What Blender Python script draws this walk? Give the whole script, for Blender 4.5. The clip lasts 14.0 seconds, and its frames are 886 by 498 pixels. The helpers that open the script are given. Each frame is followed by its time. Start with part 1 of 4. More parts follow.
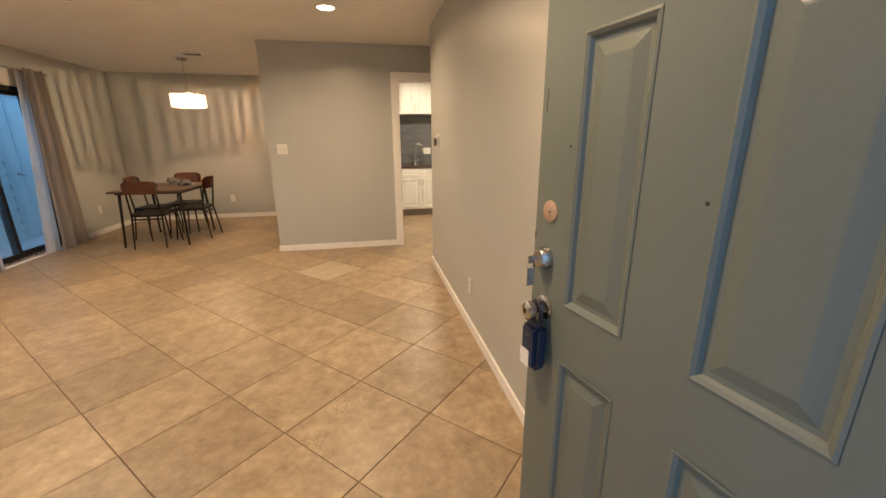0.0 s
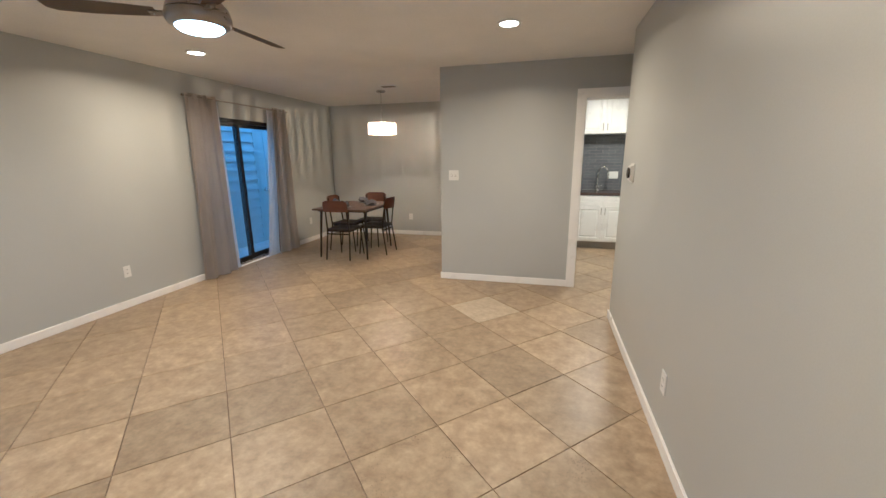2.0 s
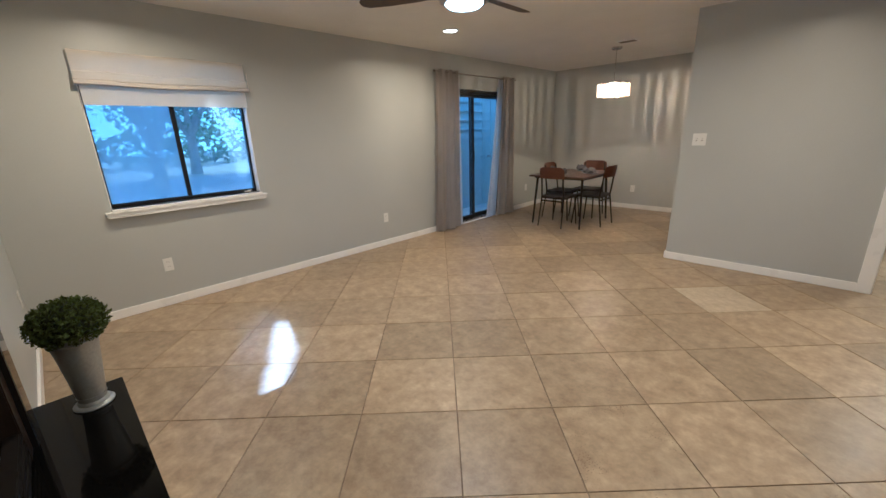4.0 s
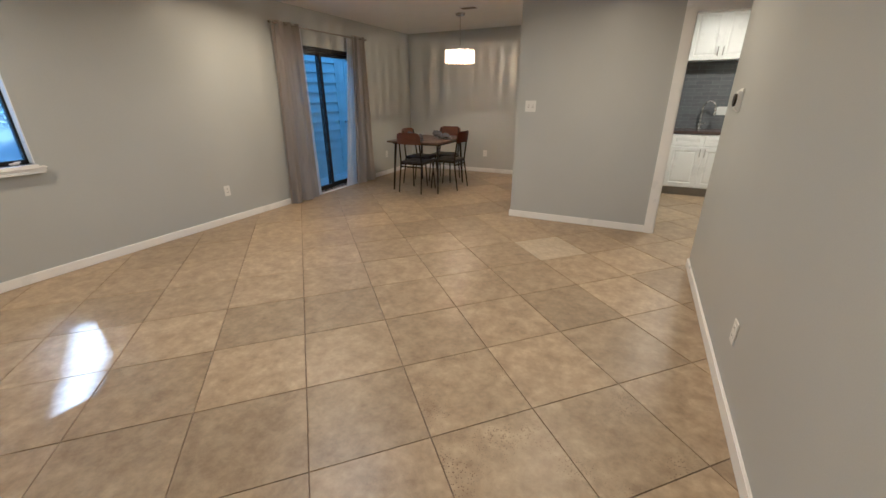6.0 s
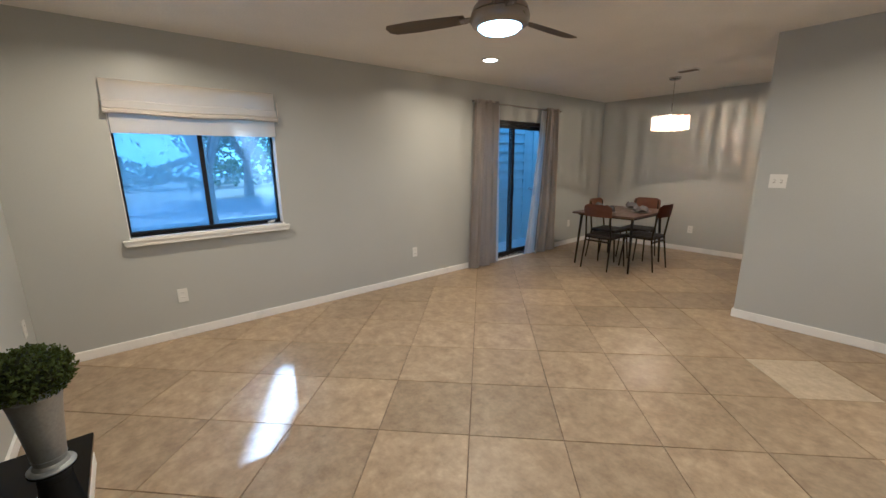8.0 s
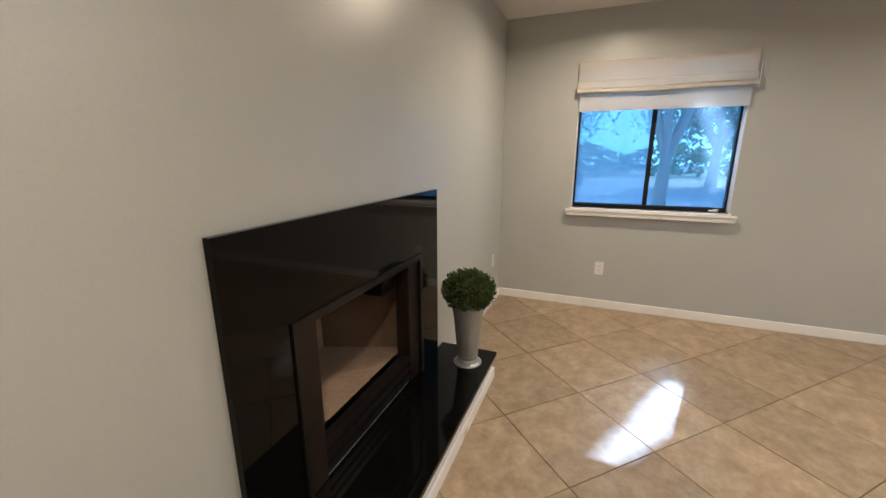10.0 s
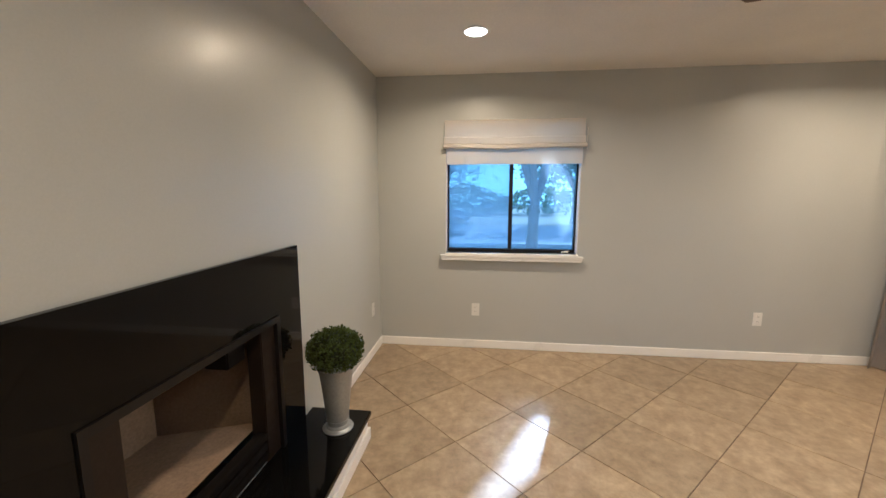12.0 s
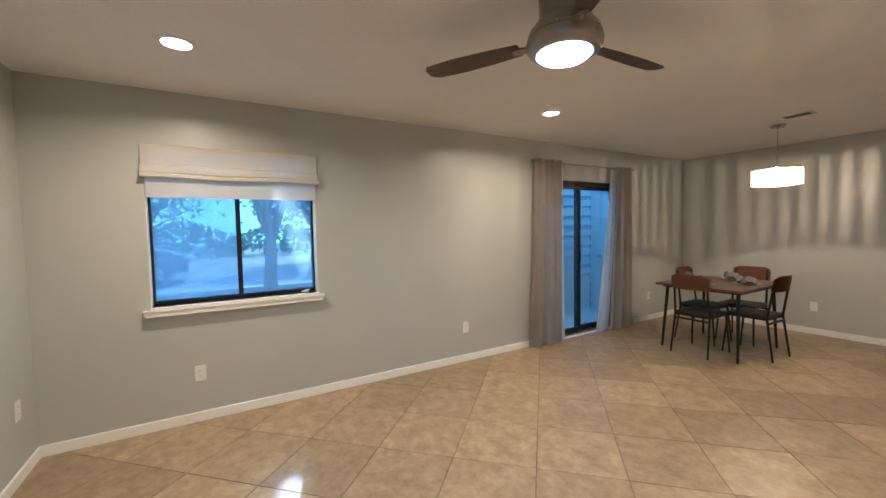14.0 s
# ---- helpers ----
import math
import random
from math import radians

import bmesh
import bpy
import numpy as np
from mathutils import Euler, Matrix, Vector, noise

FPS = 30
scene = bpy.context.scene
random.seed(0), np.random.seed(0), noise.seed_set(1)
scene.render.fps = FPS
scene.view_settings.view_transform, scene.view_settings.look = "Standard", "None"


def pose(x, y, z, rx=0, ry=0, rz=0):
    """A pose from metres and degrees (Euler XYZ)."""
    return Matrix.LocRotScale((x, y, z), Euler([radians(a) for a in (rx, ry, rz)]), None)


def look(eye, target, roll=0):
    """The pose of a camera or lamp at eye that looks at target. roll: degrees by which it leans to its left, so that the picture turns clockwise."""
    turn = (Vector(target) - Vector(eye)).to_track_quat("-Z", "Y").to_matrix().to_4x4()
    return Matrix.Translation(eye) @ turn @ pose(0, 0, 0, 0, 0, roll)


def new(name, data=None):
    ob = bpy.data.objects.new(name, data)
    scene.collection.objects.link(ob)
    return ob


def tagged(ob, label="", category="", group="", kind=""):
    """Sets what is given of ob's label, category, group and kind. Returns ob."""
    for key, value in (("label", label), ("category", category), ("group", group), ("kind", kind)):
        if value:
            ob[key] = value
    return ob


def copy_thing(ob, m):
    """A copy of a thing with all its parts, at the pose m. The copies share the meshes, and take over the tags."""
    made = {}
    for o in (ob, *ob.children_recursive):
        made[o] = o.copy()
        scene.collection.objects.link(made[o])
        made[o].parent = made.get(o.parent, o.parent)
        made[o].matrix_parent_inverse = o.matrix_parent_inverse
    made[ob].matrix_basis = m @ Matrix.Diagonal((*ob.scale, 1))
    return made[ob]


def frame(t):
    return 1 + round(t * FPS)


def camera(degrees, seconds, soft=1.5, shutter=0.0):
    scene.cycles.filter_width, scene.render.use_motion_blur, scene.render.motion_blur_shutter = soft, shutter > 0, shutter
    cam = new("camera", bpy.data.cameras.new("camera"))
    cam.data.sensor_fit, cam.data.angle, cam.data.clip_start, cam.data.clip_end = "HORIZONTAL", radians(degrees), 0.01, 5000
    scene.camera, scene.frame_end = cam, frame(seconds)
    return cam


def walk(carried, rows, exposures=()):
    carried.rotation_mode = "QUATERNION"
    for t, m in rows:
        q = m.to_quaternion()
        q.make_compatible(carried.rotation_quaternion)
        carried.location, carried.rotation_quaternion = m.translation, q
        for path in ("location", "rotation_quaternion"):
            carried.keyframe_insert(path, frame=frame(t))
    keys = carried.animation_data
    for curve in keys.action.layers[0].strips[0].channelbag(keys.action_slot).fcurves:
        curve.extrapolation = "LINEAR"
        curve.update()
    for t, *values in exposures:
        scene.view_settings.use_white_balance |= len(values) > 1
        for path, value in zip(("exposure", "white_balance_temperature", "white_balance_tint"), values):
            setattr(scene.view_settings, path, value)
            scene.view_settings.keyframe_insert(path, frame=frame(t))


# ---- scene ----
cam = camera(97.6, 14.0)
PATH = [
    (0, (0.554, 2.707, 1.365), (0.919, 4.596, 0.82), -0.4),
    (0.5, (0.612, 2.936, 1.408), (1.047, 4.803, 0.837), -0.3),
    (1, (0.575, 3.177, 1.511), (1.075, 5.029, 0.946), -0.1),
    (1.5, (0.591, 3.294, 1.505), (0.769, 5.222, 1.003), -0.3),
    (2, (0.605, 3.28, 1.47), (0.119, 5.164, 1.009), -0.6),
    (2.5, (0.548, 3.194, 1.446), (-0.425, 4.879, 0.983), -0.6),
    (3, (0.519, 3.131, 1.413), (-0.755, 4.601, 0.946), -0.8),
    (3.2, (0.522, 3.118, 1.411), (-0.836, 4.505, 0.929), -0.8),
    (5.3, (0.636, 3.233, 1.4), (-0.508, 4.707, 0.678), -0.3),
    (5.5, (0.652, 3.246, 1.381), (-0.397, 4.789, 0.662), -0.4),
    (6, (0.696, 3.282, 1.378), (-0.118, 4.954, 0.641), -0.3),
    (6.5, (0.679, 3.306, 1.397), (0.031, 5.049, 0.66), -0.1),
    (7, (0.596, 3.302, 1.403), (-0.049, 5.058, 0.697), -0.0),
    (7.5, (0.48, 3.379, 1.441), (-0.462, 5.04, 0.845), -0.4),
    (8, (0.363, 3.485, 1.46), (-1.148, 4.717, 1.016), -0.6),
    (8.5, (0.246, 3.549, 1.376), (-1.673, 3.986, 1.018), -0.9),
    (9, (0.15, 3.601, 1.355), (-1.784, 3.255, 0.979), -0.4),
    (9.2, (0.134, 3.617, 1.341), (-1.734, 3.023, 0.941), -0.4),
    (11.3, (0.053, 3.808, 1.408), (-1.729, 3.059, 0.896), 0.2),
    (11.5, (0.044, 3.825, 1.419), (-1.807, 3.216, 0.972), 0.2),
    (12, (0.026, 3.842, 1.428), (-1.941, 3.618, 1.146), 0.1),
    (12.5, (0.005, 3.874, 1.425), (-1.985, 3.981, 1.256), -0.4),
    (13, (-0.008, 3.861, 1.426), (-1.959, 4.284, 1.304), -0.6),
    (13.5, (-0.013, 3.858, 1.431), (-1.871, 4.589, 1.321), -0.8),
    (14, (-0.043, 3.882, 1.421), (-1.765, 4.894, 1.318), -1.1),
]
EXPOSURES = [(0.0, 1.52, 5150, 9), (0.5, 1.57, 4650, 8), (1.0, 1.72, 4500, 7.5), (1.5, 1.7, 4270, 6.5), (2.0, 1.58, 4130, 4.5), (3.0, 1.28, 4080, 4.5), (5.5, 1.24, 4120, 3.5), (6.5, 1.26, 4210, 4.5), (8.0, 1.25, 4080, 3.5), (9.0, 1.34, 4210, 5.5), (11.5, 1.33, 4290, 5.5), (12.0, 1.4, 4330, 6), (14.0, 1.4, 4240, 4)]
walk(cam, [(t, look(eye, target, roll)) for t, eye, target, roll in PATH], EXPOSURES)

# ---- light ----
SUN_DIR = Vector((1.0, -0.28, -0.885)).normalized()      # the way the sunlight travels
world = bpy.data.worlds.new("sky")
scene.world = world
world.use_nodes = True
wn = world.node_tree.nodes
sky = wn.new("ShaderNodeTexSky")
sky.sky_type = "NISHITA"
sky.sun_disc = False
sky.sun_elevation = math.asin(-SUN_DIR.z)
sky.sun_rotation = math.atan2(-SUN_DIR.x, -SUN_DIR.y)
world.node_tree.links.new(sky.outputs[0], wn["Background"].inputs[0])
wn["Background"].inputs[1].default_value = 0.15
sun = new("sun", bpy.data.lights.new("sun", "SUN"))
sun.data.energy = 2.0
sun.data.angle = radians(0.5)
sun.data.color = (1.0, 0.95, 0.88)
sun.matrix_world = look((-30, 6, 28), Vector((-30, 6, 28)) + SUN_DIR)

WARM = (1.0, 0.60, 0.265)
LAMP_W = 10.6


def lamp(name, kind, place, watts, colour, size=0.1, spread=180.0):
    d = bpy.data.lights.new(name, kind)
    d.energy, d.color = watts, colour
    if kind == "AREA":
        d.shape, d.size, d.spread = "DISK", size, radians(spread)
    else:
        d.shadow_soft_size = size
    o = new(name, d)
    o.matrix_world = pose(*place)
    return o


DOWNLIGHTS = [(-2.58, 3.75), (-2.58, 6.52), (0.30, 6.51), (0.30, 3.75)]
for p in DOWNLIGHTS:
    lamp("downlight_lamp", "AREA", (p[0], p[1], 2.424), LAMP_W, WARM, 0.13, 160)
FAN = (-1.27, 5.24)
lamp("fan_lamp", "AREA", (FAN[0], FAN[1], 2.14), 6.0, (1.0, 0.76, 0.52), 0.24, 180)
PEND = (-1.80, 9.0)
lamp("pendant_lamp", "POINT", (PEND[0], PEND[1], 1.925), 25.0, WARM, 0.010)
lamp("kitchen_lamp", "AREA", (1.6, 8.9, 2.40), 21.0, (1.0, 0.68, 0.36), 0.3, 180)

# Added bluish fill lamp; brightens the patio beyond what the sky gives.
patio_fill = lamp("patio_fill_light", "AREA", (-4.05, 8.4, 3.2), 6.5, (0.50, 0.80, 1.0), 0.9, 180)
patio_fill.data.shape, patio_fill.data.size_y = "RECTANGLE", 3.6

# ---- materials ----


def material(name):
    m = bpy.data.materials.new(name)
    m.use_nodes = True
    return m, m.node_tree.nodes, m.node_tree.links, m.node_tree.nodes["Principled BSDF"]


def surface(name, colour, rough=0.5, metal=0.0, vary=0.12, scale=6.0, fine=120.0, bump=0.15, coat=0.0, stretch=(1, 1, 1), random_tone=0.0, rough_vary=0.1, spec=0.5, translucent=0.0, depth=0.002):
    """A surface with large and fine variation of tone, gloss and relief."""
    m, n, l, b = material(name)
    co = n.new("ShaderNodeTexCoord")
    mp = n.new("ShaderNodeMapping")
    mp.inputs["Scale"].default_value = stretch
    l.new(co.outputs["Object"], mp.inputs[0])
    big, small = n.new("ShaderNodeTexNoise"), n.new("ShaderNodeTexNoise")
    big.inputs["Scale"].default_value, big.inputs["Detail"].default_value = scale, 4
    small.inputs["Scale"].default_value, small.inputs["Detail"].default_value = fine, 3
    l.new(mp.outputs[0], big.inputs[0])
    l.new(mp.outputs[0], small.inputs[0])
    mix = n.new("ShaderNodeMath")
    mix.operation = "ADD"
    l.new(big.outputs[0], mix.inputs[0])
    l.new(small.outputs[0], mix.inputs[1])
    last = mix
    if random_tone:
        info = n.new("ShaderNodeObjectInfo")
        k = n.new("ShaderNodeMath")
        k.operation = "MULTIPLY_ADD"
        l.new(info.outputs["Random"], k.inputs[0])
        k.inputs[1].default_value = random_tone
        l.new(mix.outputs[0], k.inputs[2])
        last = k
    ramp = n.new("ShaderNodeMapRange")
    ramp.inputs["From Min"].default_value, ramp.inputs["From Max"].default_value = 0.6, 1.4 + random_tone
    ramp.inputs["To Min"].default_value, ramp.inputs["To Max"].default_value = 1 - vary, 1 + vary
    l.new(last.outputs[0], ramp.inputs[0])
    hue = n.new("ShaderNodeMix")
    hue.data_type, hue.blend_type = "RGBA", "MULTIPLY"
    hue.inputs["Factor"].default_value = 1.0
    hue.inputs["A"].default_value = (*colour, 1)
    l.new(ramp.outputs[0], hue.inputs["B"])
    l.new(hue.outputs["Result"], b.inputs["Base Color"])
    rr = n.new("ShaderNodeMapRange")
    rr.inputs["From Min"].default_value, rr.inputs["From Max"].default_value = 0.3, 0.7
    rr.inputs["To Min"].default_value, rr.inputs["To Max"].default_value = max(0.0, rough - rough_vary), min(1.0, rough + rough_vary)
    l.new(big.outputs[0], rr.inputs[0])
    l.new(rr.outputs[0], b.inputs["Roughness"])
    b.inputs["Metallic"].default_value = metal
    b.inputs["Specular IOR Level"].default_value = spec
    b.inputs["Coat Weight"].default_value = coat
    if bump:
        bp = n.new("ShaderNodeBump")
        bp.inputs["Strength"].default_value, bp.inputs["Distance"].default_value = bump, depth
        l.new(small.outputs[0], bp.inputs["Height"])
        l.new(bp.outputs[0], b.inputs["Normal"])
    if translucent:
        tr = n.new("ShaderNodeBsdfTranslucent")
        l.new(hue.outputs["Result"], tr.inputs[0])
        ms = n.new("ShaderNodeMixShader")
        ms.inputs[0].default_value = translucent
        l.new(b.outputs[0], ms.inputs[1])
        l.new(tr.outputs[0], ms.inputs[2])
        l.new(ms.outputs[0], n["Material Output"].inputs[0])
    return m


def glow(name, colour, strength):
    m, n, l, b = material(name)
    b.inputs["Base Color"].default_value = (*colour, 1)
    b.inputs["Emission Color"].default_value = (*colour, 1)
    b.inputs["Emission Strength"].default_value = strength
    return m


def travertine(name, base, veins, random_tone=1.0, pitting=0.10):
    """Honed stone-look tile: clouds, veins, small dark pits, one tone a tile."""
    m, n, l, b = material(name)
    co, info = n.new("ShaderNodeTexCoord"), n.new("ShaderNodeObjectInfo")
    off = n.new("ShaderNodeVectorMath")
    off.operation = "MULTIPLY_ADD"
    l.new(info.outputs["Random"], off.inputs[0])
    off.inputs[1].default_value = (37, 19, 11)
    l.new(co.outputs["Object"], off.inputs[2])
    clouds, grain = n.new("ShaderNodeTexNoise"), n.new("ShaderNodeTexNoise")
    clouds.inputs["Scale"].default_value, clouds.inputs["Detail"].default_value, clouds.inputs["Distortion"].default_value = 9.0, 9, 0.15
    clouds.inputs["Roughness"].default_value = 0.62
    grain.inputs["Scale"].default_value, grain.inputs["Detail"].default_value = 60, 4
    l.new(off.outputs[0], clouds.inputs[0])
    l.new(off.outputs[0], grain.inputs[0])
    ramp = n.new("ShaderNodeValToRGB")
    e = ramp.color_ramp.elements
    e[0].position, e[0].color = 0.30, (*veins, 1)
    e[1].position, e[1].color = 0.68, (*base, 1)
    l.new(clouds.outputs[0], ramp.inputs[0])
    blot = n.new("ShaderNodeTexNoise")
    blot.inputs["Scale"].default_value, blot.inputs["Detail"].default_value, blot.inputs["Roughness"].default_value = 24.0, 5, 0.7
    l.new(off.outputs[0], blot.inputs[0])
    br = n.new("ShaderNodeMapRange")
    br.inputs["From Min"].default_value, br.inputs["From Max"].default_value = 0.32, 0.68
    br.inputs["To Min"].default_value, br.inputs["To Max"].default_value = 0.84, 1.13
    l.new(blot.outputs[0], br.inputs[0])
    stone = n.new("ShaderNodeMix")
    stone.data_type, stone.blend_type = "RGBA", "MULTIPLY"
    stone.inputs["Factor"].default_value = 1
    l.new(ramp.outputs[0], stone.inputs["A"])
    l.new(br.outputs[0], stone.inputs["B"])
    tone = n.new("ShaderNodeMapRange")
    tone.inputs["To Min"].default_value, tone.inputs["To Max"].default_value = 1 - 0.17 * random_tone, 1 + 0.11 * random_tone
    l.new(info.outputs["Random"], tone.inputs[0])
    mul = n.new("ShaderNodeMix")
    mul.data_type, mul.blend_type = "RGBA", "MULTIPLY"
    mul.inputs["Factor"].default_value = 1
    l.new(stone.outputs["Result"], mul.inputs["A"])
    l.new(tone.outputs[0], mul.inputs["B"])
    pits = n.new("ShaderNodeTexVoronoi")
    pits.inputs["Scale"].default_value = 95
    l.new(off.outputs[0], pits.inputs["Vector"])
    patch = n.new("ShaderNodeTexNoise")
    patch.inputs["Scale"].default_value = 4
    l.new(off.outputs[0], patch.inputs[0])
    pr = n.new("ShaderNodeMapRange")
    pr.inputs["From Min"].default_value, pr.inputs["From Max"].default_value = 0.38, 0.66
    pr.inputs["To Min"].default_value, pr.inputs["To Max"].default_value = 0.0, pitting
    l.new(patch.outputs[0], pr.inputs[0])
    less = n.new("ShaderNodeMath")
    less.operation = "LESS_THAN"
    l.new(pits.outputs["Distance"], less.inputs[0])
    l.new(pr.outputs[0], less.inputs[1])
    dark = n.new("ShaderNodeMix")
    dark.data_type = "RGBA"
    l.new(less.outputs[0], dark.inputs["Factor"])
    l.new(mul.outputs["Result"], dark.inputs["A"])
    dark.inputs["B"].default_value = (0.16, 0.10, 0.055, 1)
    l.new(dark.outputs["Result"], b.inputs["Base Color"])
    rr = n.new("ShaderNodeMapRange")
    rr.inputs["To Min"].default_value, rr.inputs["To Max"].default_value = 0.28, 0.48
    l.new(clouds.outputs[0], rr.inputs[0])
    l.new(rr.outputs[0], b.inputs["Roughness"])
    b.inputs["Specular IOR Level"].default_value = 0.42
    bp = n.new("ShaderNodeBump")
    bp.inputs["Strength"].default_value, bp.inputs["Distance"].default_value = 0.12, 0.002
    l.new(grain.outputs[0], bp.inputs["Height"])
    l.new(bp.outputs[0], b.inputs["Normal"])
    return m


def glass(name, tint=(1, 1, 1), rough=0.0):
    m, n, l, b = material(name)
    b.inputs["Base Color"].default_value = (*tint, 1)
    b.inputs["Transmission Weight"].default_value = 1.0
    b.inputs["Roughness"].default_value = rough
    b.inputs["IOR"].default_value = 1.12
    return m


WALL = surface("wall_paint", (0.461, 0.470, 0.449), 0.37, vary=0.045, scale=1.6, fine=190, bump=0.07, rough_vary=0.05, depth=0.001)
CEIL = surface("ceiling_texture", (0.80, 0.775, 0.735), 0.85, vary=0.05, scale=3, fine=70, bump=0.5, depth=0.004)
TRIM = surface("white_trim_paint", (0.86, 0.845, 0.81), 0.34, vary=0.03, scale=4, fine=160, bump=0.0)
GROUT = surface("grout", (0.175, 0.125, 0.082), 0.9, vary=0.7, scale=1.3, fine=140, bump=0.4)
TILE = travertine("travertine_tile", (0.425, 0.330, 0.206), (0.264, 0.195, 0.116))
PALE_TILE = travertine("pale_travertine", (0.51, 0.43, 0.305), (0.40, 0.33, 0.225), 0.2)
PITTED_TILE = travertine("pitted_travertine", (0.415, 0.325, 0.203), (0.257, 0.19, 0.113), 0.4, 0.30)
DOORPAINT = surface("sage_door_paint", (0.145, 0.165, 0.14), 0.42, vary=0.07, scale=2.5, fine=130, bump=0.14)
DOOREDGE = surface("bare_brass_disc", (0.46, 0.33, 0.22), 0.45, metal=0.3, vary=0.15, scale=30)
STEEL = surface("satin_nickel", (0.55, 0.53, 0.50), 0.26, metal=1.0, vary=0.06, scale=30, bump=0.03)
FANSTEEL = surface("fan_brushed_nickel", (0.36, 0.33, 0.30), 0.36, metal=0.9, vary=0.06, scale=12, bump=0.05)
BLADE = surface("fan_blade_laminate", (0.20, 0.155, 0.12), 0.5, vary=0.2, scale=8, fine=60, stretch=(1, 8, 1), bump=0.05)
BLACKSTONE = surface("polished_black_granite", (0.004, 0.0038, 0.0035), 0.05, vary=0.35, scale=60, fine=300, bump=0.0, rough_vary=0.02, spec=0.16)
BLACKMETAL = surface("black_metal", (0.011, 0.009, 0.008), 0.42, metal=0.4, vary=0.2, scale=15, bump=0.06)
BROWNMETAL = surface("sooted_brown_metal", (0.024, 0.016, 0.011), 0.5, metal=0.5, vary=0.35, scale=14, bump=0.08)
FIREBRICK = surface("firebrick_panel", (0.27, 0.195, 0.13), 0.9, vary=0.28, scale=5, fine=90, bump=0.5)
BRONZE = surface("dark_bronze_frame", (0.016, 0.015, 0.015), 0.4, metal=0.4, vary=0.15, scale=20, bump=0.03)


def veiled_glass(name, veil, tint=(0.54, 0.77, 1.0)):
    """Clear glass; glare haze is painted as a veil, blue daylight as a tint."""
    m = glass(name, tint)
    n, l = m.node_tree.nodes, m.node_tree.links
    tr, ms = n.new("ShaderNodeBsdfTranslucent"), n.new("ShaderNodeMixShader")
    tr.inputs[0].default_value = (0.70, 0.82, 0.95, 1)
    noise_tex, rg = n.new("ShaderNodeTexNoise"), n.new("ShaderNodeMapRange")
    noise_tex.inputs["Scale"].default_value = 2.5
    rg.inputs["To Min"].default_value, rg.inputs["To Max"].default_value = veil * 0.75, veil * 1.25
    l.new(noise_tex.outputs[0], rg.inputs[0])
    l.new(rg.outputs[0], ms.inputs[0])
    l.new(n["Principled BSDF"].outputs[0], ms.inputs[1])
    l.new(tr.outputs[0], ms.inputs[2])
    l.new(ms.outputs[0], n["Material Output"].inputs[0])
    return m


# Veil paints the glare; the screened pane gets the strongest.
VEILED = veiled_glass("veiled_window_glass", 0.20, (0.70, 0.87, 1.0))
SCREENED = veiled_glass("screened_window_glass", 0.46, (0.66, 0.84, 1.0))
VEILED2 = veiled_glass("veiled_patio_glass", 0.05, (0.86, 0.96, 1.0))
CURTAIN = surface("linen_curtain", (0.52, 0.475, 0.43), 0.9, vary=0.10, scale=6, fine=420, bump=0.35, stretch=(1, 1, 0.5), translucent=0.34)
SHEER = surface("white_curtain_lining", (0.88, 0.88, 0.88), 0.9, vary=0.04, scale=6, fine=420, bump=0.2, translucent=0.72)
BLIND = surface("cream_blind_cloth", (0.86, 0.80, 0.71), 0.9, vary=0.05, scale=5, fine=420, bump=0.3)
WOODBROWN = surface("walnut_veneer", (0.15, 0.062, 0.034), 0.42, vary=0.3, scale=6, fine=50, stretch=(1, 6, 6), bump=0.05)
TABLEWOOD = surface("dark_walnut_top", (0.085, 0.048, 0.032), 0.36, vary=0.3, scale=6, fine=50, stretch=(6, 1, 6), bump=0.05)
SEATPAD = surface("black_seat", (0.025, 0.02, 0.018), 0.5, vary=0.2, scale=12, fine=200, bump=0.2)
CHINA = surface("white_china", (0.7, 0.69, 0.66), 0.15, vary=0.03, scale=10, bump=0.0)
DARKCHINA = surface("dark_stoneware", (0.05, 0.045, 0.042), 0.3, vary=0.15, scale=20, bump=0.05)
NAPKIN = surface("grey_napkin", (0.13, 0.12, 0.12), 0.9, vary=0.1, scale=20, fine=300, bump=0.3)
PLASTIC = surface("white_plastic", (0.76, 0.75, 0.71), 0.35, vary=0.02, scale=20, bump=0.0)
SLOT = surface("dark_slot", (0.03, 0.03, 0.03), 0.6, vary=0.05, scale=20, bump=0.0)
CABWHITE = surface("white_cabinet_lacquer", (0.80, 0.79, 0.76), 0.3, vary=0.02, scale=4, bump=0.03)
KICK = surface("grey_toe_kick", (0.30, 0.27, 0.24), 0.6, vary=0.1, scale=6, bump=0.05)
COUNTER = surface("dark_stone_counter", (0.075, 0.05, 0.042), 0.13, vary=0.5, scale=30, fine=160, bump=0.0)
SPLASH = surface("grey_glass_tile", (0.135, 0.14, 0.15), 0.16, vary=0.22, scale=3, fine=30, bump=0.02, random_tone=0.8)
SPLASHGROUT = surface("grey_grout", (0.24, 0.24, 0.24), 0.9, vary=0.1, scale=20, bump=0.2)
SIDING = surface("blue_grey_siding", (0.52, 0.62, 0.63), 0.6, vary=0.10, scale=3, fine=80, stretch=(1, 1, 6), bump=0.2)
SIDETRIM = surface("siding_trim", (0.47, 0.57, 0.58), 0.6, vary=0.08, scale=3, fine=80, bump=0.15)
CONCRETE = surface("patio_concrete", (0.48, 0.48, 0.46), 0.85, vary=0.15, scale=2, fine=90, bump=0.4)
ZINC = surface("galvanised_vase", (0.36, 0.37, 0.36), 0.42, metal=0.55, vary=0.16, scale=14, fine=90, bump=0.05)
